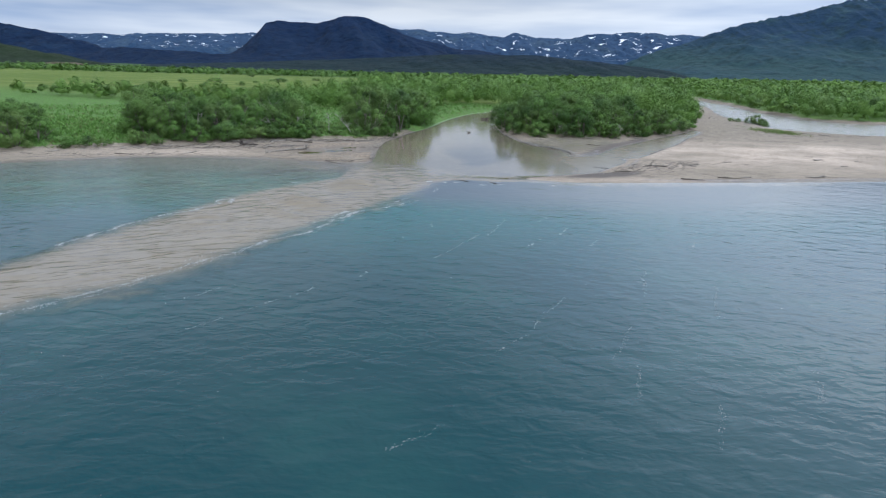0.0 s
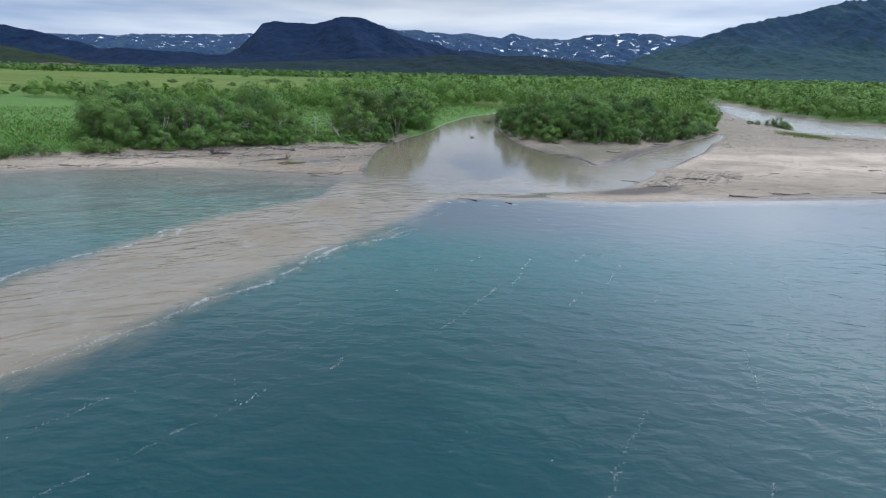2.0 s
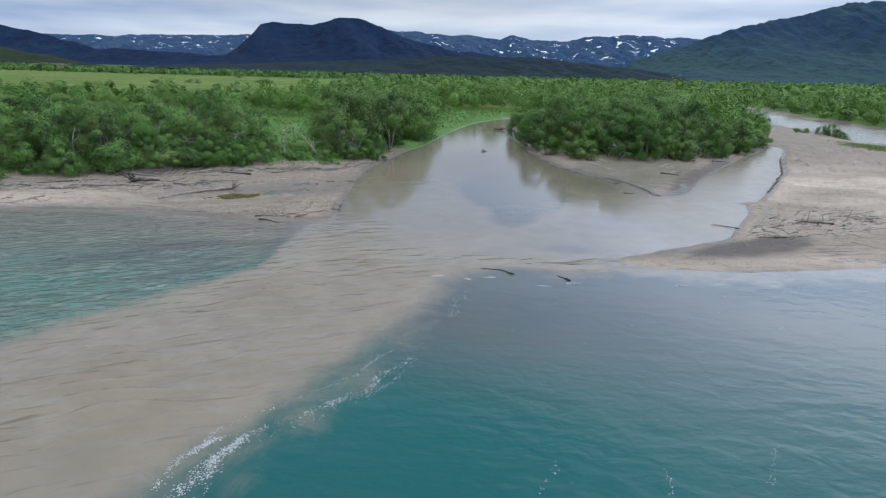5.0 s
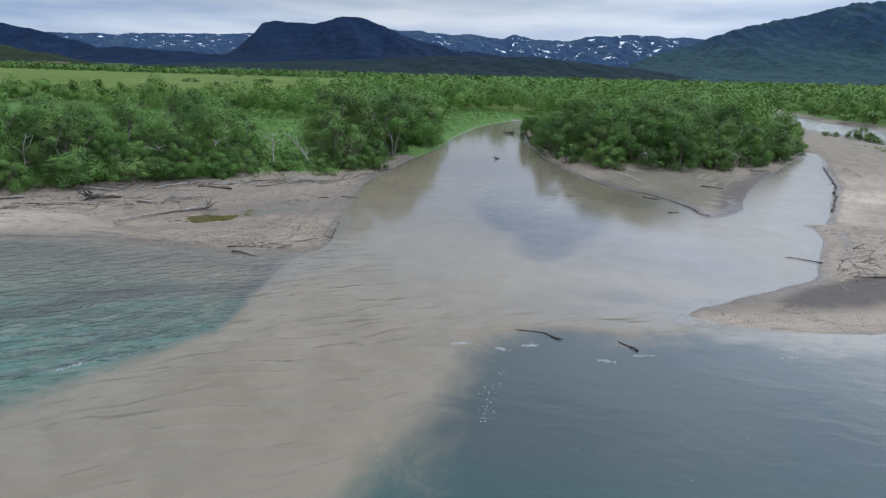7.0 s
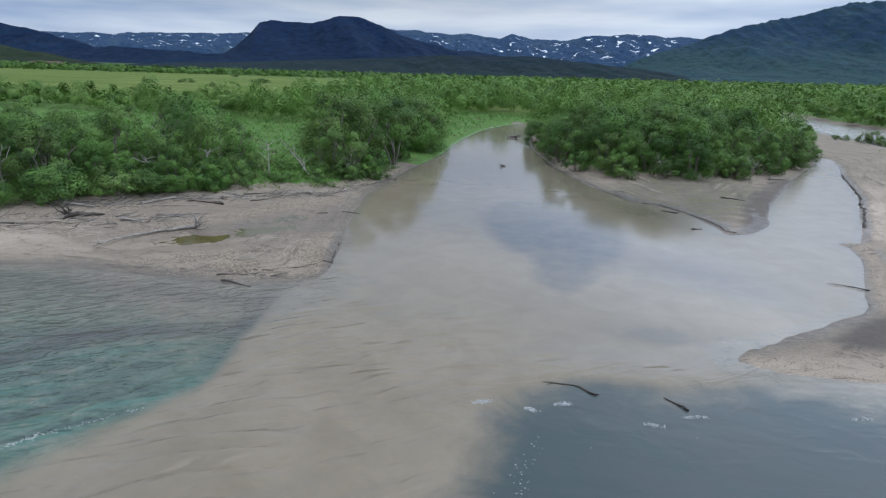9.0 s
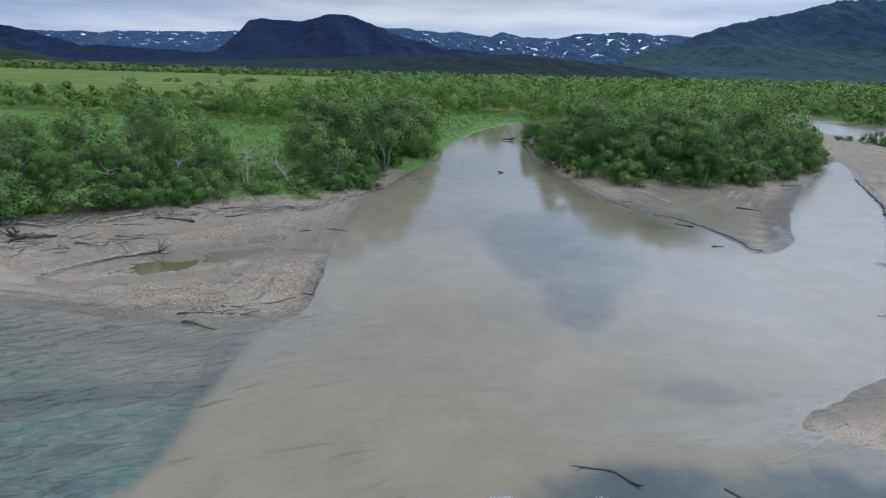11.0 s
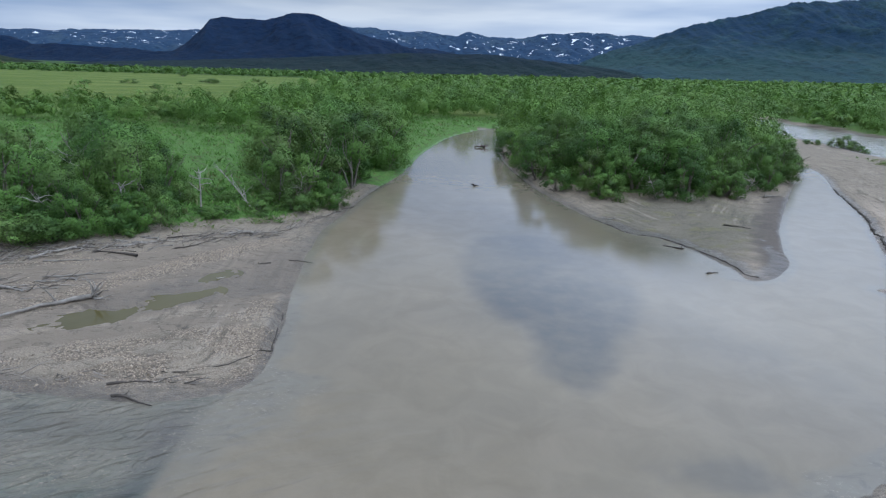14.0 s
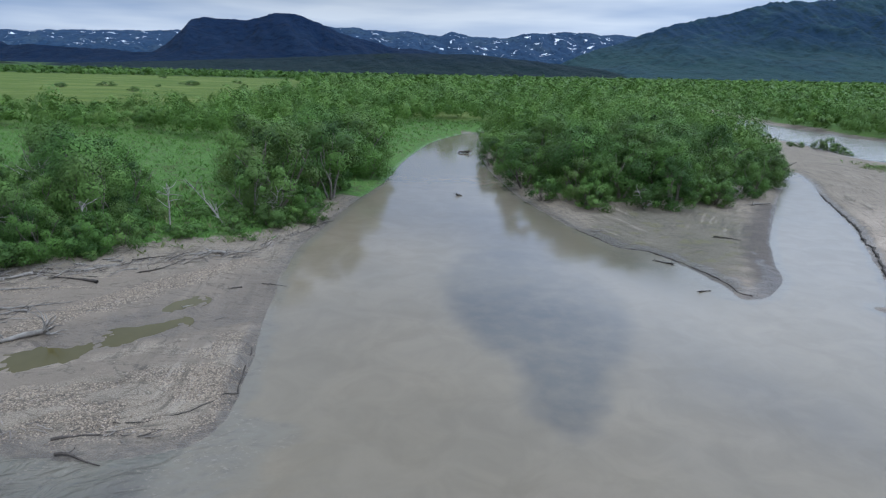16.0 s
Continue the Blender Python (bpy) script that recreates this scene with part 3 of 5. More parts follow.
wet = np.clip(step(-gz, -0.1, -0.01) * (gs < 4) * (1 - 0.95 * bell(gx, gy, 16, 64.1, 13, 1.9, 9)) + 0.5 * step(bell(gx, gy, -10.5, 80.6, 6.5, 2.0, 32) + 0.2 * rag, 0.25, 0.6) + 0.25 * step(bell(gx, gy, 20, 67.3, 6, 1.8, 24) + 0.4 * rag, 0.3, 0.6), 0, 1)
cut = np.clip(bell(gx, gy, -6, 77.5, 1.7, 4) + bell(gx, gy, 40, 101, 24, 4, 57) + bell(gx, gy, 17, 87, 5, 3, -60), 0, 1)
# dark rim at the cut edges: damp soil plus the lip's shade, painted together
wet = np.clip(wet + 1.2 * step(cut, 0.25, 0.5) * step(-np.abs(gs - 0.15), -0.5, -0.1), 0, 1)
wet = np.clip(wet + 0.9 * step(-np.abs(gs - 0.5 + 0.8 * rag), -1.0, -0.3) * (bell(gx, gy, 18, 89, 5, 12, -20) > 0.2) + 0.3 * step(bell(gx, gy, -9.5, 82, 5, 5) + 1.3 * rag, 0.5, 0.75), 0, 1)
wet = np.clip(wet + 0.8 * step(-np.abs(gs - 1.2 - 0.5 * rag), -0.45, -0.1) * (gx > 23) * (gy < 80), 0, 1)
wet = wet * (1 - 0.55 * bell(gx, gy, -8, 85, 4, 6))
field(me, "wet", wet)
field(me, "mud", np.clip(0.9 * step(bell(gx, gy, -14, 82, 11, 6, 20) + 0.8 * rag, 0.3, 0.6) + step(bell(gx, gy, -8.6, 83.5, 4.2, 7.5, 10) + rag, 0.35, 0.7) + 0.95 * step(bell(gx, gy, -13, 75.6, 6.5, 0.9, 14) + 0.7 * rag, 0.35, 0.6) + 1.0 * bell(gx, gy, 20, 67.4, 7, 2.0, 24) + 0.5 * bell(gx, gy, 22, 94, 5, 9, -40), 0, 1))
grav = bell(gx, gy, -10, 73.6, 6.5, 1.9, 12) * 1.4 + bell(gx, gy, -7.2, 76, 1.3, 3.5) * 1.2 + bell(gx, gy, -12.4, 84.6, 7, 0.75, 54) * 2.0 + bell(gx, gy, -19, 84.5, 4, 1.0, 20)
grav = grav + bell(gx, gy, 13.5, 63.6, 5, 1.1, 8) * 0.5 + 0.6 * bell(gx, gy, -24, 80, 12, 5, 10) + 0.35 * bell(gx, gy, 45, 90, 30, 14)
band = step(waves(gx + 0.6 * gy, 2.2 * gy - 0.8 * gx, 5.0, 23, 3), -0.2, 0.25)
field(me, "gravel", np.clip((grav + 0.5 * rag) * (0.15 + 0.85 * np.maximum(band, bell(gx, gy, -12.4, 84.6, 7, 1.2, 54))), 0, 1))
field(me, "dry", np.clip(1.3 * bell(gx, gy, 48, 88, 34, 13, 14) + 0.55 * bell(gx, gy, -28, 74.5, 17, 3.2, 14) + 1.7 * bell(gx, gy, 18, 63.7, 11, 1.5, 7), 0, 1))
on_isle = (gx < 0.62 * gy - 24) & (gx > 18) & (gy > 82) & (gy < 108)
field(me, "flat", step(bell(gx, gy, 20, 67.6, 5.5, 1.6, 24) + 0.3 * rag, 0.35, 0.6) + 0.9 * on_isle * step(gx - 19.5 - 0.25 * (gy - 83), 0, 2.5) * step(-gs + 1.6 * rag, -2.6, -1.0))
field(me, "inland", np.clip(gs, 0, 30))
field(me, "isle", step(bell(gx, gy, 21, 95, 7, 15, -38) + 0.3 * rag, 0.2, 0.7) * (gx < 0.62 * gy - 24))
field(me, "farwood", step(gy + 0.1 * gx, 640, 720))
field(me, "meadow", step(gy + 0.35 * gx, 120, 190) * step(-gx, -200, 40) * (1 - step(gx, -8, 0) * step(-gx, -40, -28) * step(-gy, -205, -190)))
me.materials.append(GROUND)
ground = tagged(new("ground", me), "grey sand and gravel shore with green meadow behind", "ground", kind="structure")

# ---- water ----
def crests(x, y, seed, heading, spread, short, long, count=7):
    """Uneven running waves whose crests lie across the heading, about -1 to 1."""
    rng = np.random.default_rng(seed)
    out = 0 * x
    for _ in range(count):
        a, p, q = radians(heading + rng.uniform(-spread, spread)), *rng.uniform(0, 2 * math.pi, 2)
        u, v = x * math.cos(a) + y * math.sin(a), x * math.sin(a) - y * math.cos(a)
        out = out + np.sin(2 * math.pi / rng.uniform(short, long) * u + p + 1.4 * np.sin(0.45 * v + q)) * (0.6 + 0.4 * np.sin(0.7 * v + 0.3 * u + p))
    return out / count**0.5


xs, ys = axis(-24, 34, 0.42, 1.07), axis(20, 112, 0.55, 1.07)
xs = np.concatenate([xs[xs < -16], np.arange(-16, 4, 0.3), xs[xs >= 4]])
ys = np.concatenate([ys[ys < 40], np.arange(40, 74, 0.2), ys[ys >= 74]])
wx, wy = np.meshgrid(xs, ys)
wz, ws, wg = relief(wx, wy)
pool = sum(bell(wx, wy, p[0], p[1], 4, 2) for p in POOLS)
wz = np.where(pool > 0.05, np.maximum(wz, (ws > 0.3) * 0.1), wz)
cell = np.minimum.reduce([wz[:-1, :-1], wz[:-1, 1:], wz[1:, 1:], wz[1:, :-1]])
sp = inside_by(wx, wy, PLUME)
run = step(sp, 0.0, 2.5) * step(-ws, 0.5, 2.5) * step(wy, 38, 43) * (1 - step(wy + 0.9 * wx, 54, 72))
me = grid_mesh("water", xs, ys, 0.2 * run * np.sqrt(crests(wx, wy, 61, 114, 17, 1.0, 2.0, 9) ** 2 + 0.04), keep=cell < 0.05)
soft = np.maximum(0.55, 2.4 - 1.3 * step(-wx, 4, 7) * step(wy, 56, 61) - 1.1 * step(wy, 61, 62.2))
outer = wx > np.interp(wy, [0, 30, 40, 50, 60], [-38, -17.5, -14.5, -8.5, -3])
field(me, "silt", np.maximum(step(sp / soft, -1.3, 0.7), 0.44 * outer * step(sp + 0.6 * waves(wx, wy, 5, 35), -4.2, -0.6) * (1 - step(wy, 54, 59))))
out_r = 62.5 - wy + 0.14 * np.clip(wx - 10, 0, 60)
shelf_r = step(-out_r, -14 - 0.35 * np.clip(wx, 0, 20), -6.5) * step(wx, -4, 1)
shelf_l = np.exp(-((np.maximum(-ws, 0) / 11.0) ** 2)) * step(-wx, 0, 6) * 0.85
field(me, "shelf", np.clip(shelf_r + shelf_l, 0, 1))
field(me, "deep", step(60 - wy + 0.25 * np.abs(wx), 8, 33))
# the blotch's north reach and the (14.5, 73) bell paint a dark cloud's reflection
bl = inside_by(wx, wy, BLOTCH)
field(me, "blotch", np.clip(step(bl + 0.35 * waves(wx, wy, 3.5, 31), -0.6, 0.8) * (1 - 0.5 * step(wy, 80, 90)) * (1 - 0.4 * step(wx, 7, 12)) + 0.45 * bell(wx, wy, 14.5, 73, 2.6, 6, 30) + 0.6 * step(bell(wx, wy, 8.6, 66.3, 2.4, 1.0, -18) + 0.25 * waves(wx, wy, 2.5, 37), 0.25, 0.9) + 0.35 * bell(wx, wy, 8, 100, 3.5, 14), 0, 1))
reach = 0.9 + 6.5 * np.exp(-(((wx + 9.5) / 6.0) ** 2)) * step(73 - wy, 0, 1) + 3.5 * bell(wx, wy, 16.5, 88.5, 2.5, 5) + 1.8 * step(wx, 8, 11) * step(-wy, -68, -65)
field(me, "thin", step(-np.maximum(-ws, 0) / reach + 0.25 * waves(wx, wy, 2.5, 33), -1.0, -0.3))
# streaks on the lagoon bed; the first bell paints the shadow line off the spit
weed_shade = 0.5 * bell(wx, wy, -7.7, 66.5, 0.7, 5, 4) + 0.7 * bell(wx, wy, -12, 65.2, 4.5, 0.7, 10) + 0.7 * bell(wx, wy, -15.5, 62.6, 3, 0.8, 35) + 0.4 * bell(wx, wy, -14, 69.6, 8, 1.0, -8)
field(me, "mudshelf", np.clip(0.95 * bell(wx, wy, 15.8, 89, 2.6, 5.5, 8) + 0.6 * bell(wx, wy, 13.2, 103, 1.6, 8), 0, 1))
field(me, "inner", step(wy, 58, 69))
field(me, "weed_shade", np.clip(weed_shade, 0, 1) * step(-sp, -0.6, 0.6))
field(me, "riffle", step(wx, 60, 72))
field(me, "shoal", step(wx, 13, 19) * (wx < 58) * step(sp, 0, 2))
field(me, "lagoon", step(-wx, 4, 9) * step(wy, 42, 58))
field(me, "calm", np.clip(step(sp, 0, 3) * step(wy + 0.9 * wx, 58, 72) * 0.94, 0, 1) * (1 - step(wx, 58, 64)) + 0.7 * shelf_r * step(-sp, -1, 1))
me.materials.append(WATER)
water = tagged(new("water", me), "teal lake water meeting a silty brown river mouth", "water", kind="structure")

# ---- mountains ----


def ridge(name, label, crest, depth, front, back, seed, material, rug=0.5, cells=260):
    """A mountain whose skyline runs through crest (x, z) at the given depth; its slopes fall to the plain in front and behind."""
    crest = np.array(crest, float)
    rng = np.random.default_rng(seed)
    x = np.linspace(crest[0, 0], crest[-1, 0], cells)
    top = np.interp(x, crest[:, 0], crest[:, 1])
    top = top + (waves(x, 0 * x + seed, 260, seed, 5) + 0.6 * waves(x, 0 * x + seed, 70, seed + 1, 4)) * 0.022 * top.max()
    v = np.concatenate([-np.linspace(1, 0, 36) ** 1.25, np.linspace(0, 1, 7)[1:] ** 1.3])
    gx, gv = np.meshgrid(x, v)
    gt = np.meshgrid(top, v)[0]
    y = depth + np.where(gv < 0, gv * front, gv * back)
    fall = np.where(gv < 0, (1 - np.abs(gv)) ** 1.25 * 0.8 + 0.2 * (1 - np.abs(gv)) ** 3, 1 - gv**1.5)
    gully = waves(gx + 0.25 * y, y * 0.35, front * 0.32, seed + 5, 5)
    z = gt * fall * (1 + rug * gully * np.abs(gv) * (1 - np.abs(gv)) * 2.2) - 3 * np.abs(gv)
    z = np.minimum(z, gt) - 4 * (np.abs(gv) > 0.99)
    co = np.stack([gx, y, z], -1).reshape(-1, 3)
    i = np.arange(len(co)).reshape(gx.shape)
    me = solid(name, co, np.stack([i[:-1, :-1], i[:-1, 1:], i[1:, 1:], i[1:, :-1]], -1).reshape(-1, 4), True)
    me.materials.append(material)
    return tagged(new(name, me), label, "mountain", kind="structure")


# H_SNOW to H_LOW carry the blue of distance haze in their base colours
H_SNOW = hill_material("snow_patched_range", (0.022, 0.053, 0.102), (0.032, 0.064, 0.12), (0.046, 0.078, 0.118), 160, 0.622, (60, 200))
H_DARK = hill_material("hazy_shrub_slopes", (0.0055, 0.017, 0.042), (0.006, 0.019, 0.05), (0.009, 0.024, 0.053), 220, 0, (40, 220))
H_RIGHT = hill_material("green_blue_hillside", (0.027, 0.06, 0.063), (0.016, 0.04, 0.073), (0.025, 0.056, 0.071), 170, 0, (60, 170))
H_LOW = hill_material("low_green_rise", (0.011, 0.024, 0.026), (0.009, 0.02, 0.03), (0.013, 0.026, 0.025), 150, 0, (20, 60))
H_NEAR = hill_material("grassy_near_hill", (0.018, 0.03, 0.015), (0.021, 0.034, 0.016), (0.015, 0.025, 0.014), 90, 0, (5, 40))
ridge("mountain_range", "far haze-blue mountain range with scattered snow patches", [(-3600, 170), (-2844, 194), (-2299, 196), (-1985, 212), (-1438, 228),
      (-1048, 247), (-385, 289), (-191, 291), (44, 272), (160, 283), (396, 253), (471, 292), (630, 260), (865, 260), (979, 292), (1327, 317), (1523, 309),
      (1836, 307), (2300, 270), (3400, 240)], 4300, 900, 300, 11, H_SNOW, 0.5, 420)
ridge("mountain_west", "dark haze-blue mountain slope falling to the valley", [(-3400, 330), (-2524, 225), (-2352, 197), (-2208, 167), (-2034, 136), (-1832, 85),
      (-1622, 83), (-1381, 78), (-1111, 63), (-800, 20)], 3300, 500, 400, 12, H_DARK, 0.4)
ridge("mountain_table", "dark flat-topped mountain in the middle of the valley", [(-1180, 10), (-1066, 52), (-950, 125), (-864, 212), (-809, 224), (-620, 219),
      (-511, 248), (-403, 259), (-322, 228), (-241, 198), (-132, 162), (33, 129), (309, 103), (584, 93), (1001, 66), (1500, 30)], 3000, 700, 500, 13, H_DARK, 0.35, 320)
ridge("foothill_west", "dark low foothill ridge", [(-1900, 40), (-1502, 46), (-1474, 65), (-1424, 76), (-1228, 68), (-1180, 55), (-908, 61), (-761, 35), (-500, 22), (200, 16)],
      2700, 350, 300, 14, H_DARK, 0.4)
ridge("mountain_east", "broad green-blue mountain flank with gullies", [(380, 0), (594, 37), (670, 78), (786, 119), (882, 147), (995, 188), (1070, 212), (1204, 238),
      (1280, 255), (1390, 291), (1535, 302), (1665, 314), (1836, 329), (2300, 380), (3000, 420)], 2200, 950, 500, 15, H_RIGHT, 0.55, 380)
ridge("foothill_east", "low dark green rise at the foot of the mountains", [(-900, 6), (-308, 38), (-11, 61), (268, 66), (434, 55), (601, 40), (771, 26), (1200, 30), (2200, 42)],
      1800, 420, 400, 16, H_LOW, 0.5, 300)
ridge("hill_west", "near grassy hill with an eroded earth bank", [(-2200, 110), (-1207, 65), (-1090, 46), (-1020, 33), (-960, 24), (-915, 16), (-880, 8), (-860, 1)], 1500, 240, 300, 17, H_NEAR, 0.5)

BANK = hill_material("bare_eroded_earth", (0.2, 0.16, 0.12), (0.26, 0.21, 0.16), (0.12, 0.11, 0.07), 22, 0, (5, 20))
ridge("eroded_bank", "bare tan eroded earth bank below the near hill", [(-815, 1), (-803, 6), (-785, 8), (-765, 7), (-748, 8), (-732, 6), (-718, 1)], 1245, 6, 30, 18, BANK, 0.3, 90)

# ---- building blocks for wood and leaves ----


def tube(points, radii, sides=6):
    """A tapered round limb along points: places and four-sided faces."""
    p = np.array(points, float)
    n = len(p)
    d = np.gradient(p, axis=0)
    d /= np.linalg.norm(d, axis=1, keepdims=True) + 1e-9
    up = np.where(np.abs(d[:, 2:]) > 0.9, [[1.0, 0, 0]], [[0, 0, 1.0]])
    a = np.cross(d, up)
    a /= np.linalg.norm(a, axis=1, keepdims=True) + 1e-9
    b = np.cross(d, a)
    w = np.linspace(0, 2 * math.pi, sides, endpoint=False)
    ring = np.cos(w)[None, :, None] * a[:, None] + np.sin(w)[None, :, None] * b[:, None]
    co = (p[:, None] + ring * np.asarray(radii, float)[:, None, None]).reshape(-1, 3)
    i = np.arange(n * sides).reshape(n, sides)
    j = np.roll(i, -1, 1)
    faces = np.stack([i[:-1], j[:-1], j[1:], i[1:]], -1).reshape(-1, 4)
    return co, faces


def bent(start, way, length, rng, bend=0.2, parts=6, sag=0.0):
    """A crooked line from start."""
    way = np.array(way, float) / np.linalg.norm(way)
    out = [np.array(start, float)]
    for k in range(parts):
        way = way + rng.normal(0, bend, 3) / parts**0.5
        way[2] -= sag / parts
        way /= np.linalg.norm(way)
        out.append(out[-1] + way * length / parts)
    return np.array(out)


def joined(pieces):
    co, faces, n = [], [], 0
    for c, f in pieces:
        co.append(c)
        faces.append(f + n)
        n += len(c)
    return np.concatenate(co), np.concatenate(faces)


def leaves(centres, out, size, rng, lift=0.08, mess=0.24):
    """Lozenge leaves at centres, turned roughly along out."""
    n = len(centres)
    nrm = out + rng.normal(0, mess, (n, 3)) + [0, 0, lift]
    nrm /= np.linalg.norm(nrm, axis=1, keepdims=True)
    a = np.cross(nrm, rng.normal(0, 1, (n, 3)))
    a /= np.linalg.norm(a, axis=1, keepdims=True) + 1e-9
    b = np.cross(nrm, a)
    s = size * rng.uniform(0.65, 1.35, (n, 1))
    a, b = a * s, b * s * 0.75
    bow = nrm * s * 0.16
    co = np.stack([centres - a, centres + a * 0.55 - b + bow, centres + a * 0.75 + b + bow], 1).reshape(-1, 3)
    return co, np.arange(3 * n).reshape(n, 3)


def part(name, co, faces, material, parent, label="", smooth=True):
    me = solid(name, co, faces, smooth)
    me.materials.append(material)
    ob = new(name, me)
    ob.parent = parent
    return tagged(ob, label)


def crown_of(rng, height, radius, base, lobes, count, size, droop=0.0):
    """A crown of leafy lobes from the ground up, uneven in outline and with gaps; also a tone for each corner and the lobes' centres."""
    t = (np.arange(lobes) + rng.uniform(0, 1, lobes)) / lobes
    ang = rng.uniform(0, 2 * math.pi) + np.arange(lobes) * 2.4 + rng.normal(0, 0.3, lobes)
    zc = base + (height - base) * (0.06 + 0.78 * t)
    wide = np.sqrt(np.clip(1 - ((t - 0.28) / 0.76) ** 2, 0.02, 1))
    rad = radius * wide * rng.uniform(0.5, 0.95, lobes)
    cen = np.stack([np.cos(ang) * rad, np.sin(ang) * rad, zc], -1)
    lr = radius * rng.choice([0.17, 0.22, 0.3, 0.38, 0.46], lobes)
    lift = rng.uniform(0, 1, lobes)
    core = count // 3
    who = rng.choice(lobes, count, p=lr**2 / (lr**2).sum())
    d = rng.normal(0, 1, (count, 3))
    d[:, 2] += 0.18
    d /= np.linalg.norm(d, axis=1, keepdims=True)
    # sprays: leaves gather along short twigs on each lobe
    spray = rng.normal(0, 1, (lobes, 22, 3))
    spray[:, :, 2] += 0.3
    spray /= np.linalg.norm(spray, axis=2, keepdims=True)
    pick = spray[who, rng.integers(0, 22, count)]
    d = d + pick * np.where(np.arange(count) < core, 0.0, 0.6)[:, None]
    d /= np.linalg.norm(d, axis=1, keepdims=True)
    # the inner part of each lobe is closed by broad leaf sprays, the rim is loose
    r = lr[who] * np.where(np.arange(count) < core, rng.uniform(0.45, 0.72, count), 0.7 + 0.42 * rng.beta(2.2, 2.4, count))
    p = cen[who] + d * r[:, None] * [1, 1, 0.85]
    p[:, 2] -= droop * r
    keep = p[:, 2] > 0.1
    dome = p - [0, 0, 0.45 * height]
    dome /= np.linalg.norm(dome, axis=1, keepdims=True)
    co, faces = leaves(p[keep], (0.8 * d + 0.8 * dome)[keep], np.where(np.arange(count) < core, size * 1.75, size)[keep][:, None], rng)
    return co, faces, np.repeat(lift[who][keep], 3), cen


def crown_part(co, faces, tone, parent, label):
    ob = part("crown", co, faces, LEAF, parent, label, False)
    field(ob.data, "tone", tone)


def willow(seed, height, radius, base, lobes, count, size, stems, bark=BARK, thick=1.0):
    """A willow: forked leaning stems with limbs, and a crown of many leaves."""
    rng = np.random.default_rng(seed)
    root = new("willow_tree")
    co, faces, tone, cen = crown_of(rng, height, radius, base, lobes, count, size)
    wood = []
    for k in range(stems):
        a = 2 * math.pi * k / stems + rng.uniform(-0.5, 0.5)
        lean = rng.uniform(0.15, 0.5)
        line = bent((0.18 * math.cos(a), 0.18 * math.sin(a), -0.15), (lean * math.cos(a), lean * math.sin(a), 1), height * rng.uniform(0.6, 0.78), rng, 0.3, 7)
        r0 = 0.024 * height * rng.uniform(0.75, 1.15) / (1 + 0.12 * stems) * 1.5 * thick
        wood.append(tube(line, np.linspace(r0, 0.02, len(line)), 5))
        near = cen[np.argsort(np.linalg.norm(cen[:, :2] - line[4][:2], axis=1))[:3]]
        for c in near:
            at = line[rng.integers(2, 6)]
            limb = np.linspace(at, c, 5) + np.concatenate([[[0, 0, 0]], rng.normal(0, 0.12, (4, 3))])
            wood.append(tube(limb, np.linspace(r0 * 0.45, 0.012, 5), 3))
    part("trunk", *joined(wood), bark, root, "pale grey forked willow stems")
    crown_part(co, faces, tone, root, "dense grey-green willow leaves")
    return root


def low_bush(seed, height, radius, count, size):
    rng = np.random.default_rng(seed)
    root = new("willow_bush")
    co, faces, tone, cen = crown_of(rng, height, radius, 0.1, 18, count, size)
    wood = []
    for c in cen:
        line = np.linspace((c[0] * 0.15, c[1] * 0.15, -0.1), c, 5) + np.concatenate([[[0, 0, 0]], rng.normal(0, 0.08, (4, 3))])
        wood.append(tube(line, np.linspace(0.03, 0.012, 5), 3))
    part("stem", *joined(wood), BARK, root, "thin grey branching stem")
    crown_part(co, faces, tone, root, "dense green willow leaves")
    return root


def dead_tree(seed, height, lean, label):
    rng = np.random.default_rng(seed)
    root = new("dead_tree")
    line = bent((0, 0, -0.2), (lean[0], lean[1], 1), height, rng, 0.42, 8)
    part("trunk", *tube(line, np.linspace(0.075, 0.02, 9), 6), DEAD, root)
    for k in range(12):
        at = line[rng.integers(2, 8)]
        a = rng.uniform(0, 2 * math.pi)
        limb = bent(at, (math.cos(a), math.sin(a), rng.uniform(0.2, 1.0)), rng.uniform(0.7, 1.9) * height / 4, rng, 0.5, 5)
        twig = bent(limb[3], (math.cos(a + 0.8), math.sin(a + 0.8), 0.6), 0.4, rng, 0.4, 3)
        branch = part("branch", *tube(limb, np.linspace(0.034, 0.01, 6), 5), DEAD, root)
        part("twig", *tube(twig, np.linspace(0.01, 0.005, 4), 4), DEAD, branch)
    return tagged(root, label, "dead tree", "bare snags")


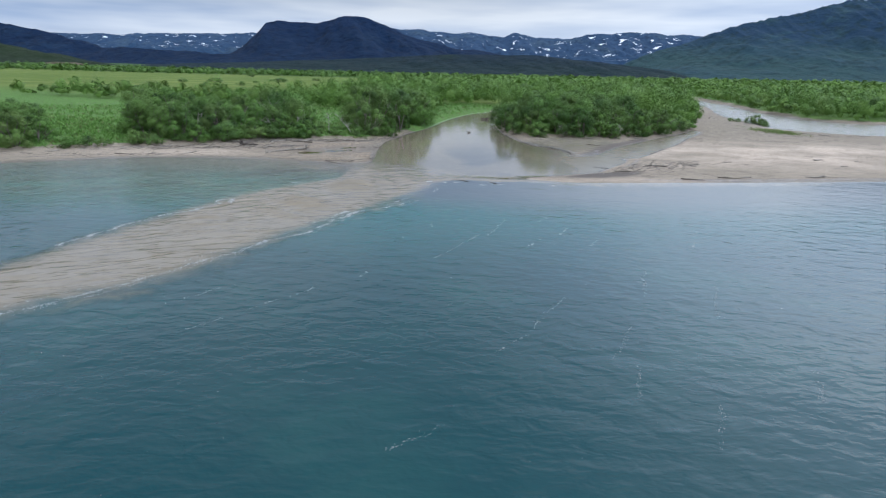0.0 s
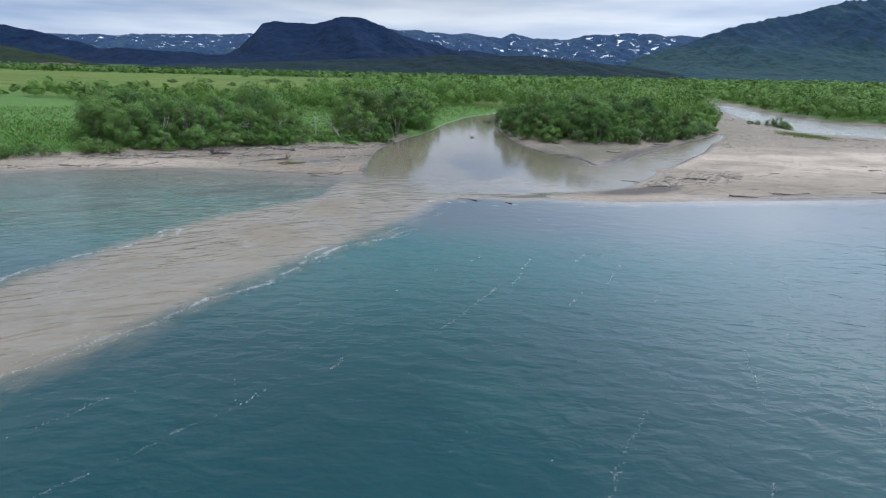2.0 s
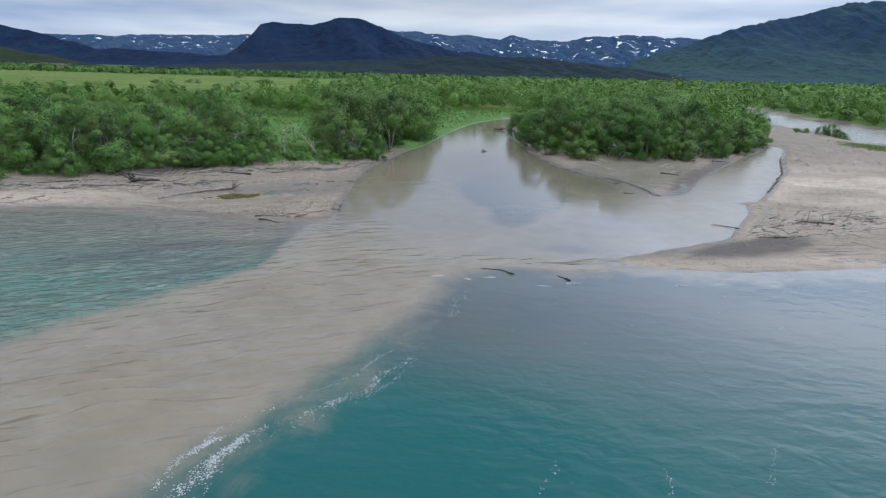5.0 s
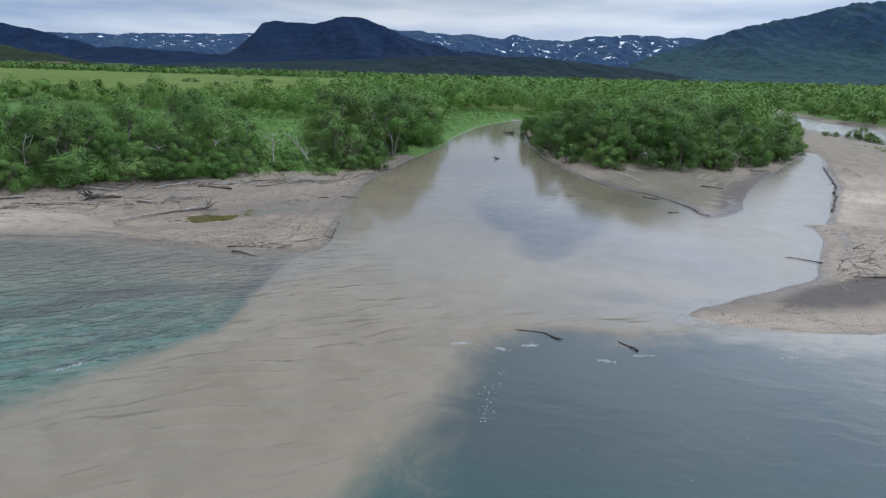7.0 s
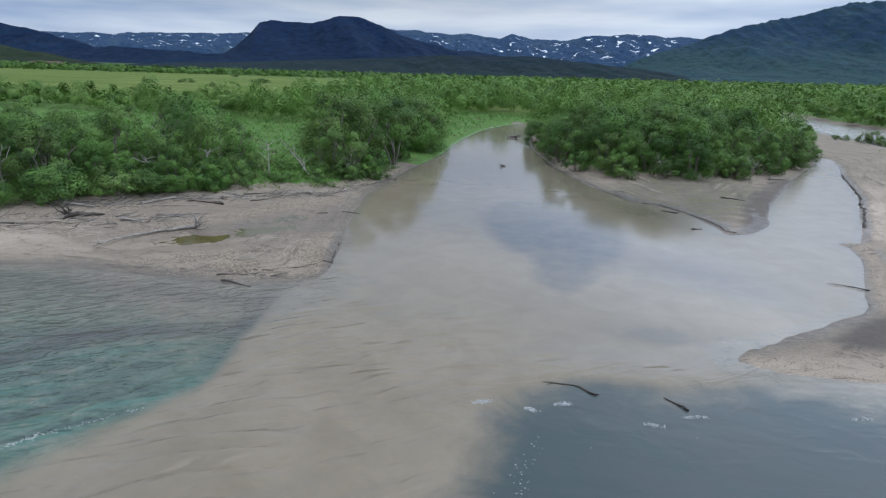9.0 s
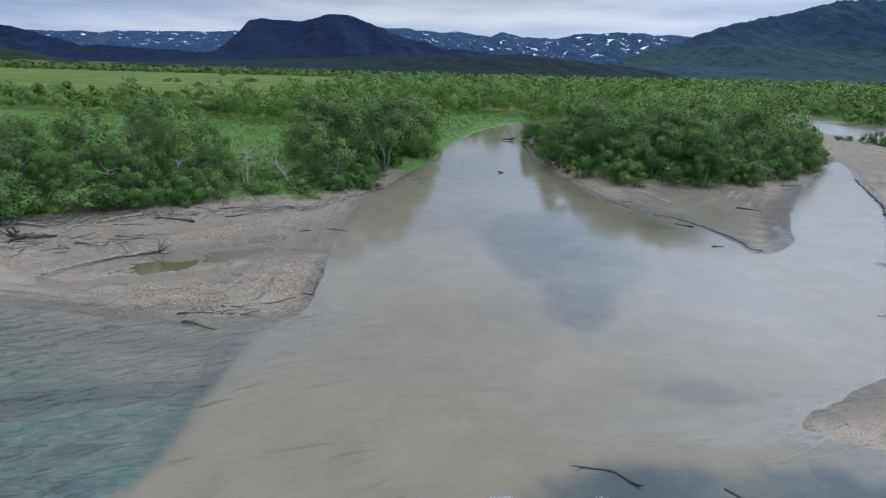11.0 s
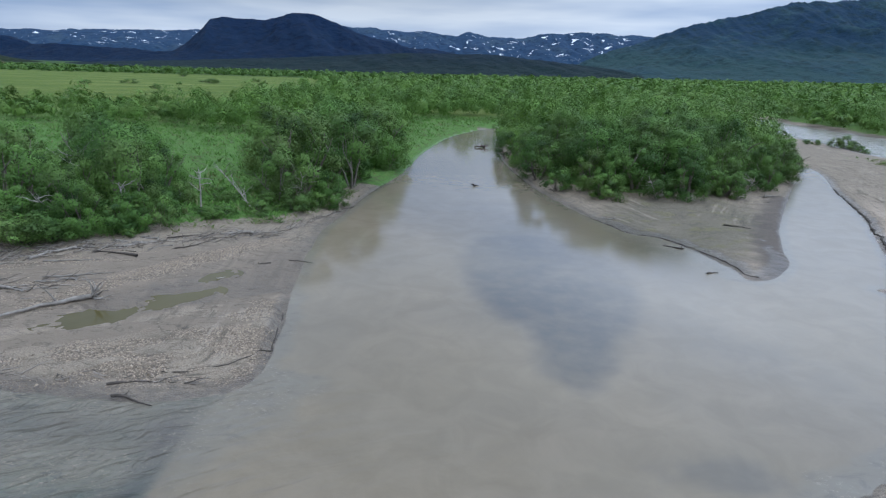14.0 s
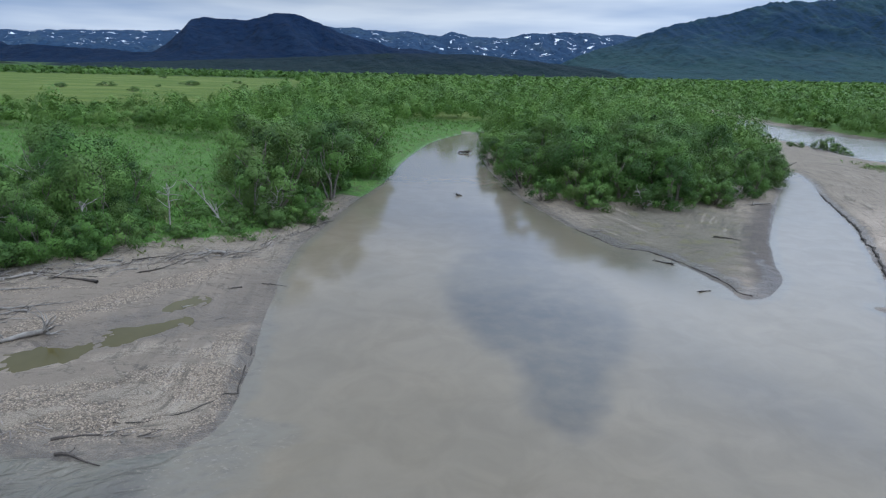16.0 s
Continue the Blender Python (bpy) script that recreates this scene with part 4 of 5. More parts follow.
# ---- where things grow ----


def growth_kind(x, y, g):
    """For places: tree height, 0 where nothing woody grows."""
    h = np.full(x.shape, 5.6)
    west = x < 1.5
    glade = (x < -36 - 0.5 * (y - 79)) & (x > -47 - 0.5 * (y - 79))
    strip = west & (y < 112 + 0.45 * (-12 - x)) & (x < -15.8 - 0.37 * (y - 91)) & (g < 18) & ~glade
    bank = (x > -12.5) & (y > 100.5) & (y < 130) & west
    verge = (x > -10.5) & (y <= 100.5) & west
    clear = west & (y < 147 - 0.25 * (x + 26).clip(-80, 40)) & ~strip & ~bank & ~verge
    h = np.where(strip, 3.2 + 2.2 * step(g, 0.5, 6), h)
    h = np.where(bank, 4.7 + 1.5 * step(g, 0.5, 4), h)
    h = np.where(verge, 1.8 + 1.2 * step(y, 96, 101), h)
    h = np.where(clear, 0, h)
    band = west & (x < -24) & (y > 147) & (y < 186) & ~clear
    h = np.where(band, 4.6, h)
    edge = np.interp(y, [160, 250, 330, 750, 1200], [-34, -44, -30, -100, -150])
    field_ = (x < edge) & (y >= 183 + 0.1 * (x + 70).clip(-200, 60)) & (y < 690 + 0.1 * x)
    h = np.where(field_, 0, h)
    lawn = (x > -2 + 0.12 * (y - 128)) & (x < 24) & (y > 129) & (y < 188) & (y - 129 > (x - 4) * 2.2)
    h = np.where(lawn, 0, h)
    isle = (x > 13) & (y < 185) & (x < 0.62 * y - 14)
    h = np.where(isle & ~lawn, 4.2 + 2.4 * step(g, 0.5, 7), h)
    return np.where(g > -0.2, h, 0)


rng = np.random.default_rng(41)
pts = []
# jittered rows, closer near the river mouth
for x0, x1, y0, y1, gap in ((-75, 90, 62, 150, 3.3), (-110, 160, 150, 210, 4.2), (-160, 300, 210, 330, 5.4), (-350, 560, 330, 560, 7.5), (-700, 1100, 560, 1000, 11.0)):
    ax, ay = np.meshgrid(np.arange(x0, x1, gap), np.arange(y0, y1, gap))
    ax, ay = ax + rng.uniform(-0.45, 0.45, ax.shape) * gap, ay + rng.uniform(-0.45, 0.45, ax.shape) * gap
    pts.append(np.stack([ax.ravel(), ay.ravel(), np.full(ax.size, gap)], -1))
pts = np.concatenate(pts)
pz, psd, pg = relief(pts[:, 0], pts[:, 1])
ph = growth_kind(pts[:, 0], pts[:, 1], pg) * rng.choice([0.62, 0.78, 0.9, 1.0, 1.12, 1.28], len(pts))
# open ground in front of the old forked willow and the bare snags
for ox, oy in ((-5.3, 107.5), (-5.0, 105), (-10.2, 98.4), (-15.0, 94.6), (-11.5, 96.0)):
    ph = np.where((np.abs(pts[:, 0] - ox) < 1.3) & (pts[:, 1] < oy + 1.4) & (pts[:, 1] > oy - 4), 0, ph)
pts, pz, pg, ph = (a[(ph > 0.5) & (psd > 0.2)] for a in (pts, pz, pg, ph))
# only the fringe facing the water and the tops of the inner trees matter singly: the nearest are things of their own
order = np.argsort(np.hypot(pts[:, 0] - 2, pts[:, 1] - 70) + 14 * (pg > 16))
near, rest = order[:150], order[150:]

TREES = [willow(100 + k, 6.0, (2.5, 2.2, 2.8, 2.4, 2.6, 2.3)[k], (0.1, -0.3, 0.0, -0.4, -0.2, 0.2)[k], (28, 33, 26, 30, 29, 24)[k], 9600, 0.054, (3, 3, 3, 3, 4, 3)[k]) for k in range(6)]
BUSHES = [low_bush(200 + k, 3.0, 1.75, 2300, 0.06) for k in range(4)]
for ob in TREES:
    tagged(ob, "leafy grey-green willow tree on the river bank", "tree", "riverside willows")
for ob in BUSHES:
    tagged(ob, "low green willow bush at the water's edge", "bush", "riverside bushes")


used = set()
for k, i in enumerate(near):
    h = ph[i]
    if h > 3.0:
        kind, s = TREES[k % 6 if pg[i] > 3.5 else (1, 3, 4)[k % 3]], h / 6.0
    else:
        kind, s = BUSHES[k % len(BUSHES)], h / 3.0
    w = s * rng.uniform(0.85, 1.2) * (1.0 if h > 3.0 else 1.1)
    if kind in used:
        src = kind
        made = copy_thing(src, pose(0, 0, 0))
        made.matrix_basis = pose(pts[i, 0], pts[i, 1], pz[i] - 0.05, 0, 0, rng.uniform(0, 360)) @ Matrix.Diagonal((w, w, s, 1))
    else:
        used.add(kind)
        kind.matrix_basis = pose(pts[i, 0], pts[i, 1], pz[i] - 0.05, 0, 0, rng.uniform(0, 360)) @ Matrix.Diagonal((w, w, s, 1))

# low bushes that hang out over the beach along the foot of the growth
front = [p for p in GROWTH if (-47 < p[0] < -15.5 and p[1] < 92) or (13.8 < p[0] < 60 and 100 < p[1] < 142)] + [(-8.6, 95), (-7.2, 97), (-6.2, 99.6)]
fringe = []
for (ax, ay), (bx, by) in zip(front, front[1:]):
    d = math.hypot(bx - ax, by - ay)
    if d > 14:
        continue
    for k in range(max(1, round(d / 1.5))):
        t = (k + rng.uniform(0.2, 0.8)) / max(1, round(d / 1.5))
        fringe.append((ax + (bx - ax) * t + rng.normal(0, 0.25), ay + (by - ay) * t + 0.8 + rng.normal(0, 0.3)))
for k, (x, y) in enumerate(fringe):
    if k % 5 == 0 or (x > 0 and k % 3):
        continue
    h = rng.uniform(0.7, 2.2) if x < 0 else rng.uniform(1.6, 2.9)
    w = h / 3.0 * rng.uniform(1.05, 1.4)
    ob = copy_thing(BUSHES[k % 4], pose(0, 0, 0))
    ob.matrix_basis = pose(x, y, float(relief(np.array([x]), np.array([y]))[0][0]) - 0.08, 0, 0, rng.uniform(0, 360)) @ Matrix.Diagonal((w, w, h / 3.0, 1))
    tagged(ob, "low green willow bush overhanging the sandy beach", "bush", "riverside bushes")

# waist-high scrub round the bare snags
x, y = rng.uniform(-16, -7.5, 60), rng.uniform(92.5, 102, 60)
z, s, g = relief(x, y)
for k in np.nonzero((g > 0.5) & (x < -8.5 + 0.2 * (y - 95)))[0][:26]:
    h = rng.uniform(0.5, 1.2)
    w = h / 3.0 * rng.uniform(1.3, 1.9)
    ob = copy_thing(BUSHES[k % 4], pose(0, 0, 0))
    ob.matrix_basis = pose(x[k], y[k], z[k] - 0.08, 0, 0, rng.uniform(0, 360)) @ Matrix.Diagonal((w, w, h / 3.0, 1))
    tagged(ob, "small bright green bush among tall herbs", "bush", "riverside bushes")

# shoulder-high bushes filling the end of the left thicket
x, y = rng.uniform(-28, -13, 130), rng.uniform(85, 99, 130)
z, s, g = relief(x, y)
for k in np.nonzero((g > 0.6) & (g < 9) & ((x < -16.5) | (g < 1.6)))[0][:46]:
    h = rng.uniform(1.0, 2.4) if x[k] < -16.5 else rng.uniform(0.6, 1.1)
    w = h / 3.0 * rng.uniform(1.0, 1.5)
    ob = copy_thing(BUSHES[k % 4], pose(0, 0, 0))
    ob.matrix_basis = pose(x[k], y[k], z[k] - 0.08, 0, 0, rng.uniform(0, 360)) @ Matrix.Diagonal((w, w, h / 3.0, 1))
    tagged(ob, "dense green willow bush in the bank thicket", "bush", "riverside bushes")

# the rest of the valley woods
co, tones = [], []
away = np.hypot(pts[rest, 0], pts[rest, 1] - 40)
for lo, hi, count, size, lobes in ((0, 130, 980, 0.1, 12), (130, 190, 700, 0.135, 11), (190, 280, 420, 0.2, 10), (280, 400, 200, 0.34, 9), (400, 620, 76, 0.62, 7), (620, 1200, 36, 0.95, 5)):
    sel = rest[(away >= lo) & (away < hi)]
    if not len(sel):
        continue
    h, gap = ph[sel] * rng.choice([0.6, 0.8, 0.95, 1.1, 1.35], len(sel)), pts[sel, 2]
    lob = rng.normal(0, 1, (len(sel), lobes, 3))
    lob /= np.linalg.norm(lob, axis=2, keepdims=True)
    lob[:, :, 2] = np.abs(lob[:, :, 2]) * 1.25 - 0.35
    who = rng.integers(0, lobes, (len(sel), count))
    c = np.take_along_axis(lob, who[:, :, None], 1) * 0.66
    d = rng.normal(0, 1, (len(sel), count, 3))
    d[:, :, 2] += 0.25
    d /= np.linalg.norm(d, axis=2, keepdims=True)
    # a third of the leaves are broad and deep in the lobe, the others small at its rim
    deep = (np.arange(count) < count // 3)[None, :, None]
    r = np.where(deep, 0.25, 0.36 * rng.uniform(0.8, 1.12, (len(sel), count, 1)))
    wide = np.maximum(0.42 * h, 0.52 * gap)
    p = (c + d * r) * np.stack([wide, wide, 0.52 * h], -1)[:, None, :]
    p = p + np.stack([pts[sel, 0], pts[sel, 1], pz[sel] + 0.42 * h], -1)[:, None, :]
    many = np.broadcast_to(np.where(deep, 1.75 * size, 0.85 * size), (len(sel), count, 1)).reshape(-1, 1)
    q, f = leaves(p.reshape(-1, 3), (0.45 * d + 1.5 * c).reshape(-1, 3), many, rng, 0.15, 0.14)
    co.append((q, f))
    # far west trees are forced to dark tones, painting in their missing self-shade
    tone = rng.uniform(0, 1, (len(sel), 1)) * np.where((pts[sel, 1] > 560) & (pts[sel, 0] < 0.25 * pts[sel, 1] - 120), 0.05, 1.0)[:, None]
    tone = 0.65 * tone + 0.35 * np.take_along_axis(rng.uniform(0, 1, (len(sel), lobes)), who, 1)
    tones.append(np.repeat(tone.ravel(), 3))
q, f = joined(co)
me = solid("woods", q, f)
field(me, "tone", np.concatenate(tones))
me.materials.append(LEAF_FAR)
tagged(new("woods", me), "dense green willow woods filling the valley floor", "woods", kind="stuff")

# lone bushes out on the meadow
for x, y, h, w in ((-139, 333, 2.3, 1.6), (-132, 362, 2.4, 2.4), (-99, 307, 2.4, 1.3), (-107, 406, 3.0, 3.4), (-110, 366, 1.6, 1.0), (-93, 457, 3.0, 2.0), (-174, 561, 3.5, 2.6)):
    ob = copy_thing(BUSHES[int(x) % 4], pose(0, 0, 0))
    ob.matrix_basis = pose(x, y, float(relief(np.array([x]), np.array([y]))[0][0]) - 0.05, 0, 0, x) @ Matrix.Diagonal((w, w, h / 3, 1))
    tagged(ob, "dark round bush alone on the open meadow", "bush", "meadow bushes")
# bushes on the sand bar
for x, y, h, w in ((79.6, 156.2, 2.3, 0.75), (80.9, 155.4, 2.7, 0.7), (81.4, 153.6, 2.0, 0.7), (80.3, 154.4, 1.6, 0.8), (81.2, 151.8, 1.5, 0.55), (75.8, 158.6, 1.2, 0.55), (77.2, 158, 1.3, 0.5), (80.2, 149.5, 0.9, 0.45)):
    ob = copy_thing(BUSHES[int(x) % 4], pose(0, 0, 0))
    ob.matrix_basis = pose(x, y, float(relief(np.array([x]), np.array([y]))[0][0]) - 0.05, 0, 0, 40 * x) @ Matrix.Diagonal((w, w, h / 3, 1))
    tagged(ob, "sparse green bush on the bare sand bar", "bush", "sand bar bushes")


def ground_at(x, y):
    return float(relief(np.array([float(x)]), np.array([float(y)]))[0][0])


for seed, x, y, h, lean, label in ((1, -15.0, 94.6, 3.5, (0.15, 0.1), "bare bleached dead tree with broken branches"), (2, -11.5, 96.0, 4.3, (-0.55, 0.2), "leaning bare grey dead trunk"),
                                   (3, -21.5, 90.3, 3.9, (-0.5, -0.2), "dead grey stem among willow leaves"), (4, -24.6, 98.5, 5.2, (0.25, -0.3), "pale dead stem above willow crowns"),
                                   (5, -19.4, 92.2, 3.4, (0.4, -0.4), "dead grey stem among willow leaves"), (6, -30.5, 85.5, 3.6, (-0.3, -0.5), "dead grey stem among willow leaves"),
                                   (7, -8.8, 98.6, 3.4, (0.3, -0.2), "bare bleached dead stem beside tall herbs"), (8, 31.5, 106.2, 3.0, (0.5, -0.5), "pale dead stem leaning out of the island thicket"),
                                   (9, 22.5, 103.2, 2.6, (-0.4, -0.6), "pale dead stem leaning out of the island thicket")):
    dead_tree(seed, h, lean, label).matrix_basis = pose(x, y, ground_at(x, y) - 0.05)

# the forked willow over the bank and a slim one beside the snags
old = willow(150, 7.2, 2.9, 2.6, 17, 5200, 0.085, 4, PALE_BARK, 0.75)
old.matrix_basis = pose(-5.3, 107.5, ground_at(-5.3, 107.5) - 0.05, 0, 0, 30)
tagged(old, "large forked willow leaning over the gravel bank", "tree", "riverside willows")
slim = willow(151, 4.9, 1.6, 2.2, 9, 1900, 0.07, 2, PALE_BARK, 0.5)
slim.matrix_basis = pose(-10.2, 98.4, ground_at(-10.2, 98.4) - 0.05, 0, 0, 140)
tagged(slim, "slim willow with a bare pale trunk beside dead snags", "tree", "riverside willows")

# ---- herbs and grass ----
rng = np.random.default_rng(77)
n = 46000
x, y = rng.uniform(-100, 30, n), rng.uniform(60, 195, n)
keep = (y < 106) | (rng.uniform(0, 1, n) < 0.3)
x, y = np.r_[x[keep], 70.2 + rng.normal(0, 1.5, 700)], np.r_[y[keep], 127.5 + rng.normal(0, 3.4, 700)]
z, s, g = relief(x, y)
keep = ((x > 60) & (s > 0.5)) | (g > -0.3 + 1.2 * rng.uniform(0, 1, len(x))) & (s > 0.3) & (g < 70) & ((x < 9) | (y > 150) | (x > 60))
x, y, z, g = x[keep], y[keep], z[keep], g[keep]
tall = 0.2 + 0.22 * step(g, 0, 3) + 0.14 * rng.uniform(0, 1, len(x))
b = 4
base = np.repeat(np.stack([x, y, z], -1), b, 0) + rng.normal(0, 0.16, (len(x) * b, 3)) * [1, 1, 0]
hh = np.repeat(tall, b) * rng.uniform(0.6, 1.2, len(x) * b)
a = rng.uniform(0, 2 * math.pi, len(hh))
side = np.stack([np.cos(a), np.sin(a), 0 * a], -1) * (0.035 + 0.06 * hh[:, None])
tip = rng.normal(0, 0.36, (len(hh), 3)) * [1, 1, 0] + np.stack([0 * hh, 0 * hh, hh], -1)
mid = tip * 0.5
blade = np.stack([base, base + mid + side, base + tip, base + mid - side], 1).reshape(-1, 3)
isgrass = np.repeat(rng.uniform(0, 1, len(x)) < np.where(g < 0.8, 0.75, 0.12), b)
quad = np.arange(len(blade)).reshape(-1, 4)
for name, label, sel, mat in (("herbs", "bright green tall herbs on the bank", ~isgrass, HERB), ("grass", "pale dry-tipped grass along the bank edge", isgrass, STRAW)):
    me = solid(name, blade, quad[sel])
    field(me, "tone", np.repeat(0.35 + 0.5 * np.repeat(rng.uniform(0, 1, len(x)), b), 4))
    me.materials.append(mat)
    tagged(new(name, me), label, name, kind="stuff")

# ---- driftwood ----


def drift(seed, length, radius, roots=0, stubs=2, mat=DRIFT, flare=1.0):
    """A stranded log lying along x from its root end: bent trunk, stubs and torn roots."""
    rng = np.random.default_rng(seed)
    root = new("driftwood_log")
    line = bent((0, 0, 0), (1, 0, 0), length, rng, 0.45, 9)
    line[:, 2] = radius * np.linspace(0.8, 0.3, 10) + np.abs(rng.normal(0, radius * 0.4, 10))
    part("trunk", *tube(line, radius * np.linspace(1, 0.32, 10) * rng.uniform(0.85, 1.15, 10), 8), mat, root)
    for k in range(stubs):
        at = line[rng.integers(2, 9)]
        limb = bent(at, (rng.uniform(0.2, 1), rng.choice([-1, 1]) * rng.uniform(0.4, 1), rng.uniform(0.0, 0.35)), length * rng.uniform(0.12, 0.3), rng, 0.5, 5, 0.25)
        limb[:, 2] = np.maximum(limb[:, 2], 0.02)
        part("branch", *tube(limb, np.linspace(radius * 0.4, radius * 0.1, 6), 5), mat, root)
    for k in range(roots):
        a = 2 * math.pi * k / roots + rng.uniform(-0.3, 0.3)
        limb = bent(line[0], (-0.55, math.cos(a), 0.9 * math.sin(a) + 0.25), rng.uniform(3, 6.5) * radius * flare, rng, 0.6, 6, 0.4 / flare)
        limb[:, 2] = np.maximum(limb[:, 2], 0.015)
        part("root", *tube(limb, np.linspace(radius * 0.5, radius * 0.08, 7), 5), mat, root)
    return root


def lay(ob, x, y, turn, size=1.0, z=None):
    ob.matrix_basis = pose(x, y, (ground_at(x, y) if z is None else z) - 0.01, 0, 0, turn) @ Matrix.Diagonal((size, size, size, 1))
    return ob


big = lay(drift(11, 6.0, 0.115, 12, 3, DRIFT, 2.6), -15.0, 79.1, 202)
tagged(big, "long bleached drift log with a torn root fan beside a pool", "driftwood", "stranded logs")
wad = lay(drift(12, 1.9, 0.17, 15, 3, DRIFT_DARK), -23.2, 80.4, 12)
tagged(wad, "stranded root stump with spreading broken roots", "driftwood", "stranded logs")
dark = lay(drift(13, 2.9, 0.085, 0, 4, DRIFT_DARK), -15.4, 85.0, 162)
tagged(dark, "dark water-stained drift log lying on gravel", "driftwood", "stranded logs")
STRANDED = [
    (drift(14, 1.9, 0.036, 3, 2, DRIFT_DARK), 4.8, 61.6, 142, "dark waterlogged branch stranded in the shallows"),
    (drift(15, 0.9, 0.042, 0, 1, DRIFT_DARK), 7.5, 60.8, 118, "short dark branch stranded in the shallows"),
    (drift(16, 1.9, 0.035, 4, 1, DRIFT_DARK), 21.4, 72.5, 122, "dark branch lying at the channel edge"),
    (drift(17, 1.7, 0.05, 0, 1, DRIFT_DARK), -10.5, 70.9, 8, "dark stick washed up on the gravel rim"),
    (drift(18, 1.4, 0.06, 5, 3, DRIFT_DARK), 18.1, 89.2, 130, "small dark root snag at the island edge"),
    (drift(19, 1.9, 0.06, 3, 3, DRIFT_DARK), 24.3, 95.0, -30, "dark branched stick on the island sand"),
    (drift(20, 0.8, 0.05, 2, 1, DRIFT_DARK), 17.3, 84.2, 10, "small dark stick in the shallow water"),
]
STRANDED += [
    (drift(21, 0.5, 0.1, 3, 1, DRIFT_DARK), 6.7, 110.9, 0, "dark stub of wood breaking the river surface"),
    (drift(22, 1.7, 0.2, 5, 2, DRIFT_DARK), 12.4, 143.1, 160, "dark stranded stump in the upper river"),
    (drift(24, 4.4, 0.06, 5, 5, DRIFT), -12.3, 90.3, 24, "long pale drift branch with torn twigs below the willows"),
    (drift(25, 3.0, 0.05, 0, 3, DRIFT), -19.8, 84.0, 12, "thin bleached drift branch lying on gravel"),
    (drift(26, 3.1, 0.055, 3, 4, DRIFT), -18.3, 81.6, 36, "forked grey drift branch beside the long log"),
    (drift(27, 2.4, 0.045, 2, 3, DRIFT_DARK), -14.0, 86.8, 18, "dark thin drift branch half buried in gravel"),
    (drift(28, 2.0, 0.05, 0, 2, DRIFT_DARK), -11.0, 71.7, 10, "dark sodden stick lying on the gravel apron"),
    (drift(29, 0.6, 0.022, 4, 4, DRIFT), -8.4, 81.0, 60, "small bleached root tangle on the mud flat"),
    (drift(23, 2.6, 0.07, 3, 4, DRIFT), 37.5, 111.0, 60, "pale bare brush at the foot of the willows"),
]
for ob, x, y, turn, label in STRANDED:
    lay(ob, x, y, turn, 1.0, max(ground_at(x, y), 0.0))
    tagged(ob, label, "driftwood", "stranded logs")

LOGS = [drift(30 + k, 2.2, (0.05, 0.07, 0.045, 0.09, 0.06)[k], (0, 3, 0, 4, 0)[k], (2, 3, 1, 2, 3)[k], (DRIFT, DRIFT, DRIFT_DARK, DRIFT, DRIFT_DARK)[k]) for k in range(5)]
rng = np.random.default_rng(5)
spots = []
# strand lines: along the left beach crest, the foot of the growth, the bar's front and the side channel
LINES = [(-46, 68.2, -25, 83, 1.6, 36), (-30, 78, -16, 80.5, 1.8, 34), (-26, 83.2, -9, 91.5, 1.5, 66), (-10, 91.2, -4.8, 100, 0.5, 12), (-18, 78, -8, 84, 3.0, 5), (-46, 66, -24, 76, 1.2, 10), (20, 70.5, 33, 75.5, 3.4, 40), (24, 66.3, 52, 71.5, 0.8, 12)]
LINES += [(32, 75, 60, 84, 3, 12), (44, 112, 54, 131, 1.5, 14), (60, 150, 84, 184, 2.0, 14), (62, 116, 90, 123, 1.5, 10), (73, 131, 77, 119, 0.6, 12), (70, 160, 82, 180, 1.0, 10), (16, 97, 36, 106, 1.5, 8)]
for ax, ay, bx, by, wide, count in LINES:
    for k in range(count):
        t = rng.uniform(0, 1)
        spots.append((ax + (bx - ax) * t + rng.normal(0, wide * 0.5), ay + (by - ay) * t + rng.normal(0, wide * 0.5), math.degrees(math.atan2(by - ay, bx - ax)) + rng.normal(0, 28)))
spots = np.array(spots)
sz, ss, sg = relief(spots[:, 0], spots[:, 1])
first = set()
for k, (x, y, turn) in enumerate(spots):
    if ss[k] < (1.3 if spots[k, 0] > 15 else 0.25):
        continue
    ob = LOGS[k % 5]
    if ob in first:
        ob = copy_thing(ob, pose(0, 0, 0))
    first.add(ob)
    lay(ob, x, y, turn + 180 * (k % 2), float(rng.choice([0.35, 0.5, 0.7, 0.9, 1.2], p=[0.38, 0.32, 0.17, 0.08, 0.05])), sz[k])
    tagged(ob, "weathered grey driftwood branch stranded on sand" if k % 5 not in (2, 4) else "dark damp driftwood stick stranded on sand", "driftwood", "stranded branches")
for ob in LOGS:
    if ob not in first:
        lay(ob, -28, 80, 20)

# drifts of thin sticks and bark, too many to tell apart
sticks = []
for ax, ay, bx, by, wide, count in ((21, 70.5, 32, 75.5, 3.2, 420), (-27, 82.6, -9, 91, 1.2, 420), (-36, 75.5, -17, 81, 1.6, 300), (-44, 68, -26, 74, 1.2, 120), (-16, 72.6, -8, 71.8, 0.5, 60), (-9, 91.6, -5.2, 99, 0.5, 110)):
    for k in range(count):
        t = rng.uniform(0, 1)
        x, y = ax + (bx - ax) * t + rng.normal(0, wide * 0.5), ay + (by - ay) * t + rng.normal(0, wide * 0.5)
        sticks.append((x, y, math.atan2(by - ay, bx - ax) + rng.normal(0, 0.5)))
sticks = np.array(sticks)
sz, ss, sg = relief(sticks[:, 0], sticks[:, 1])
pieces = []
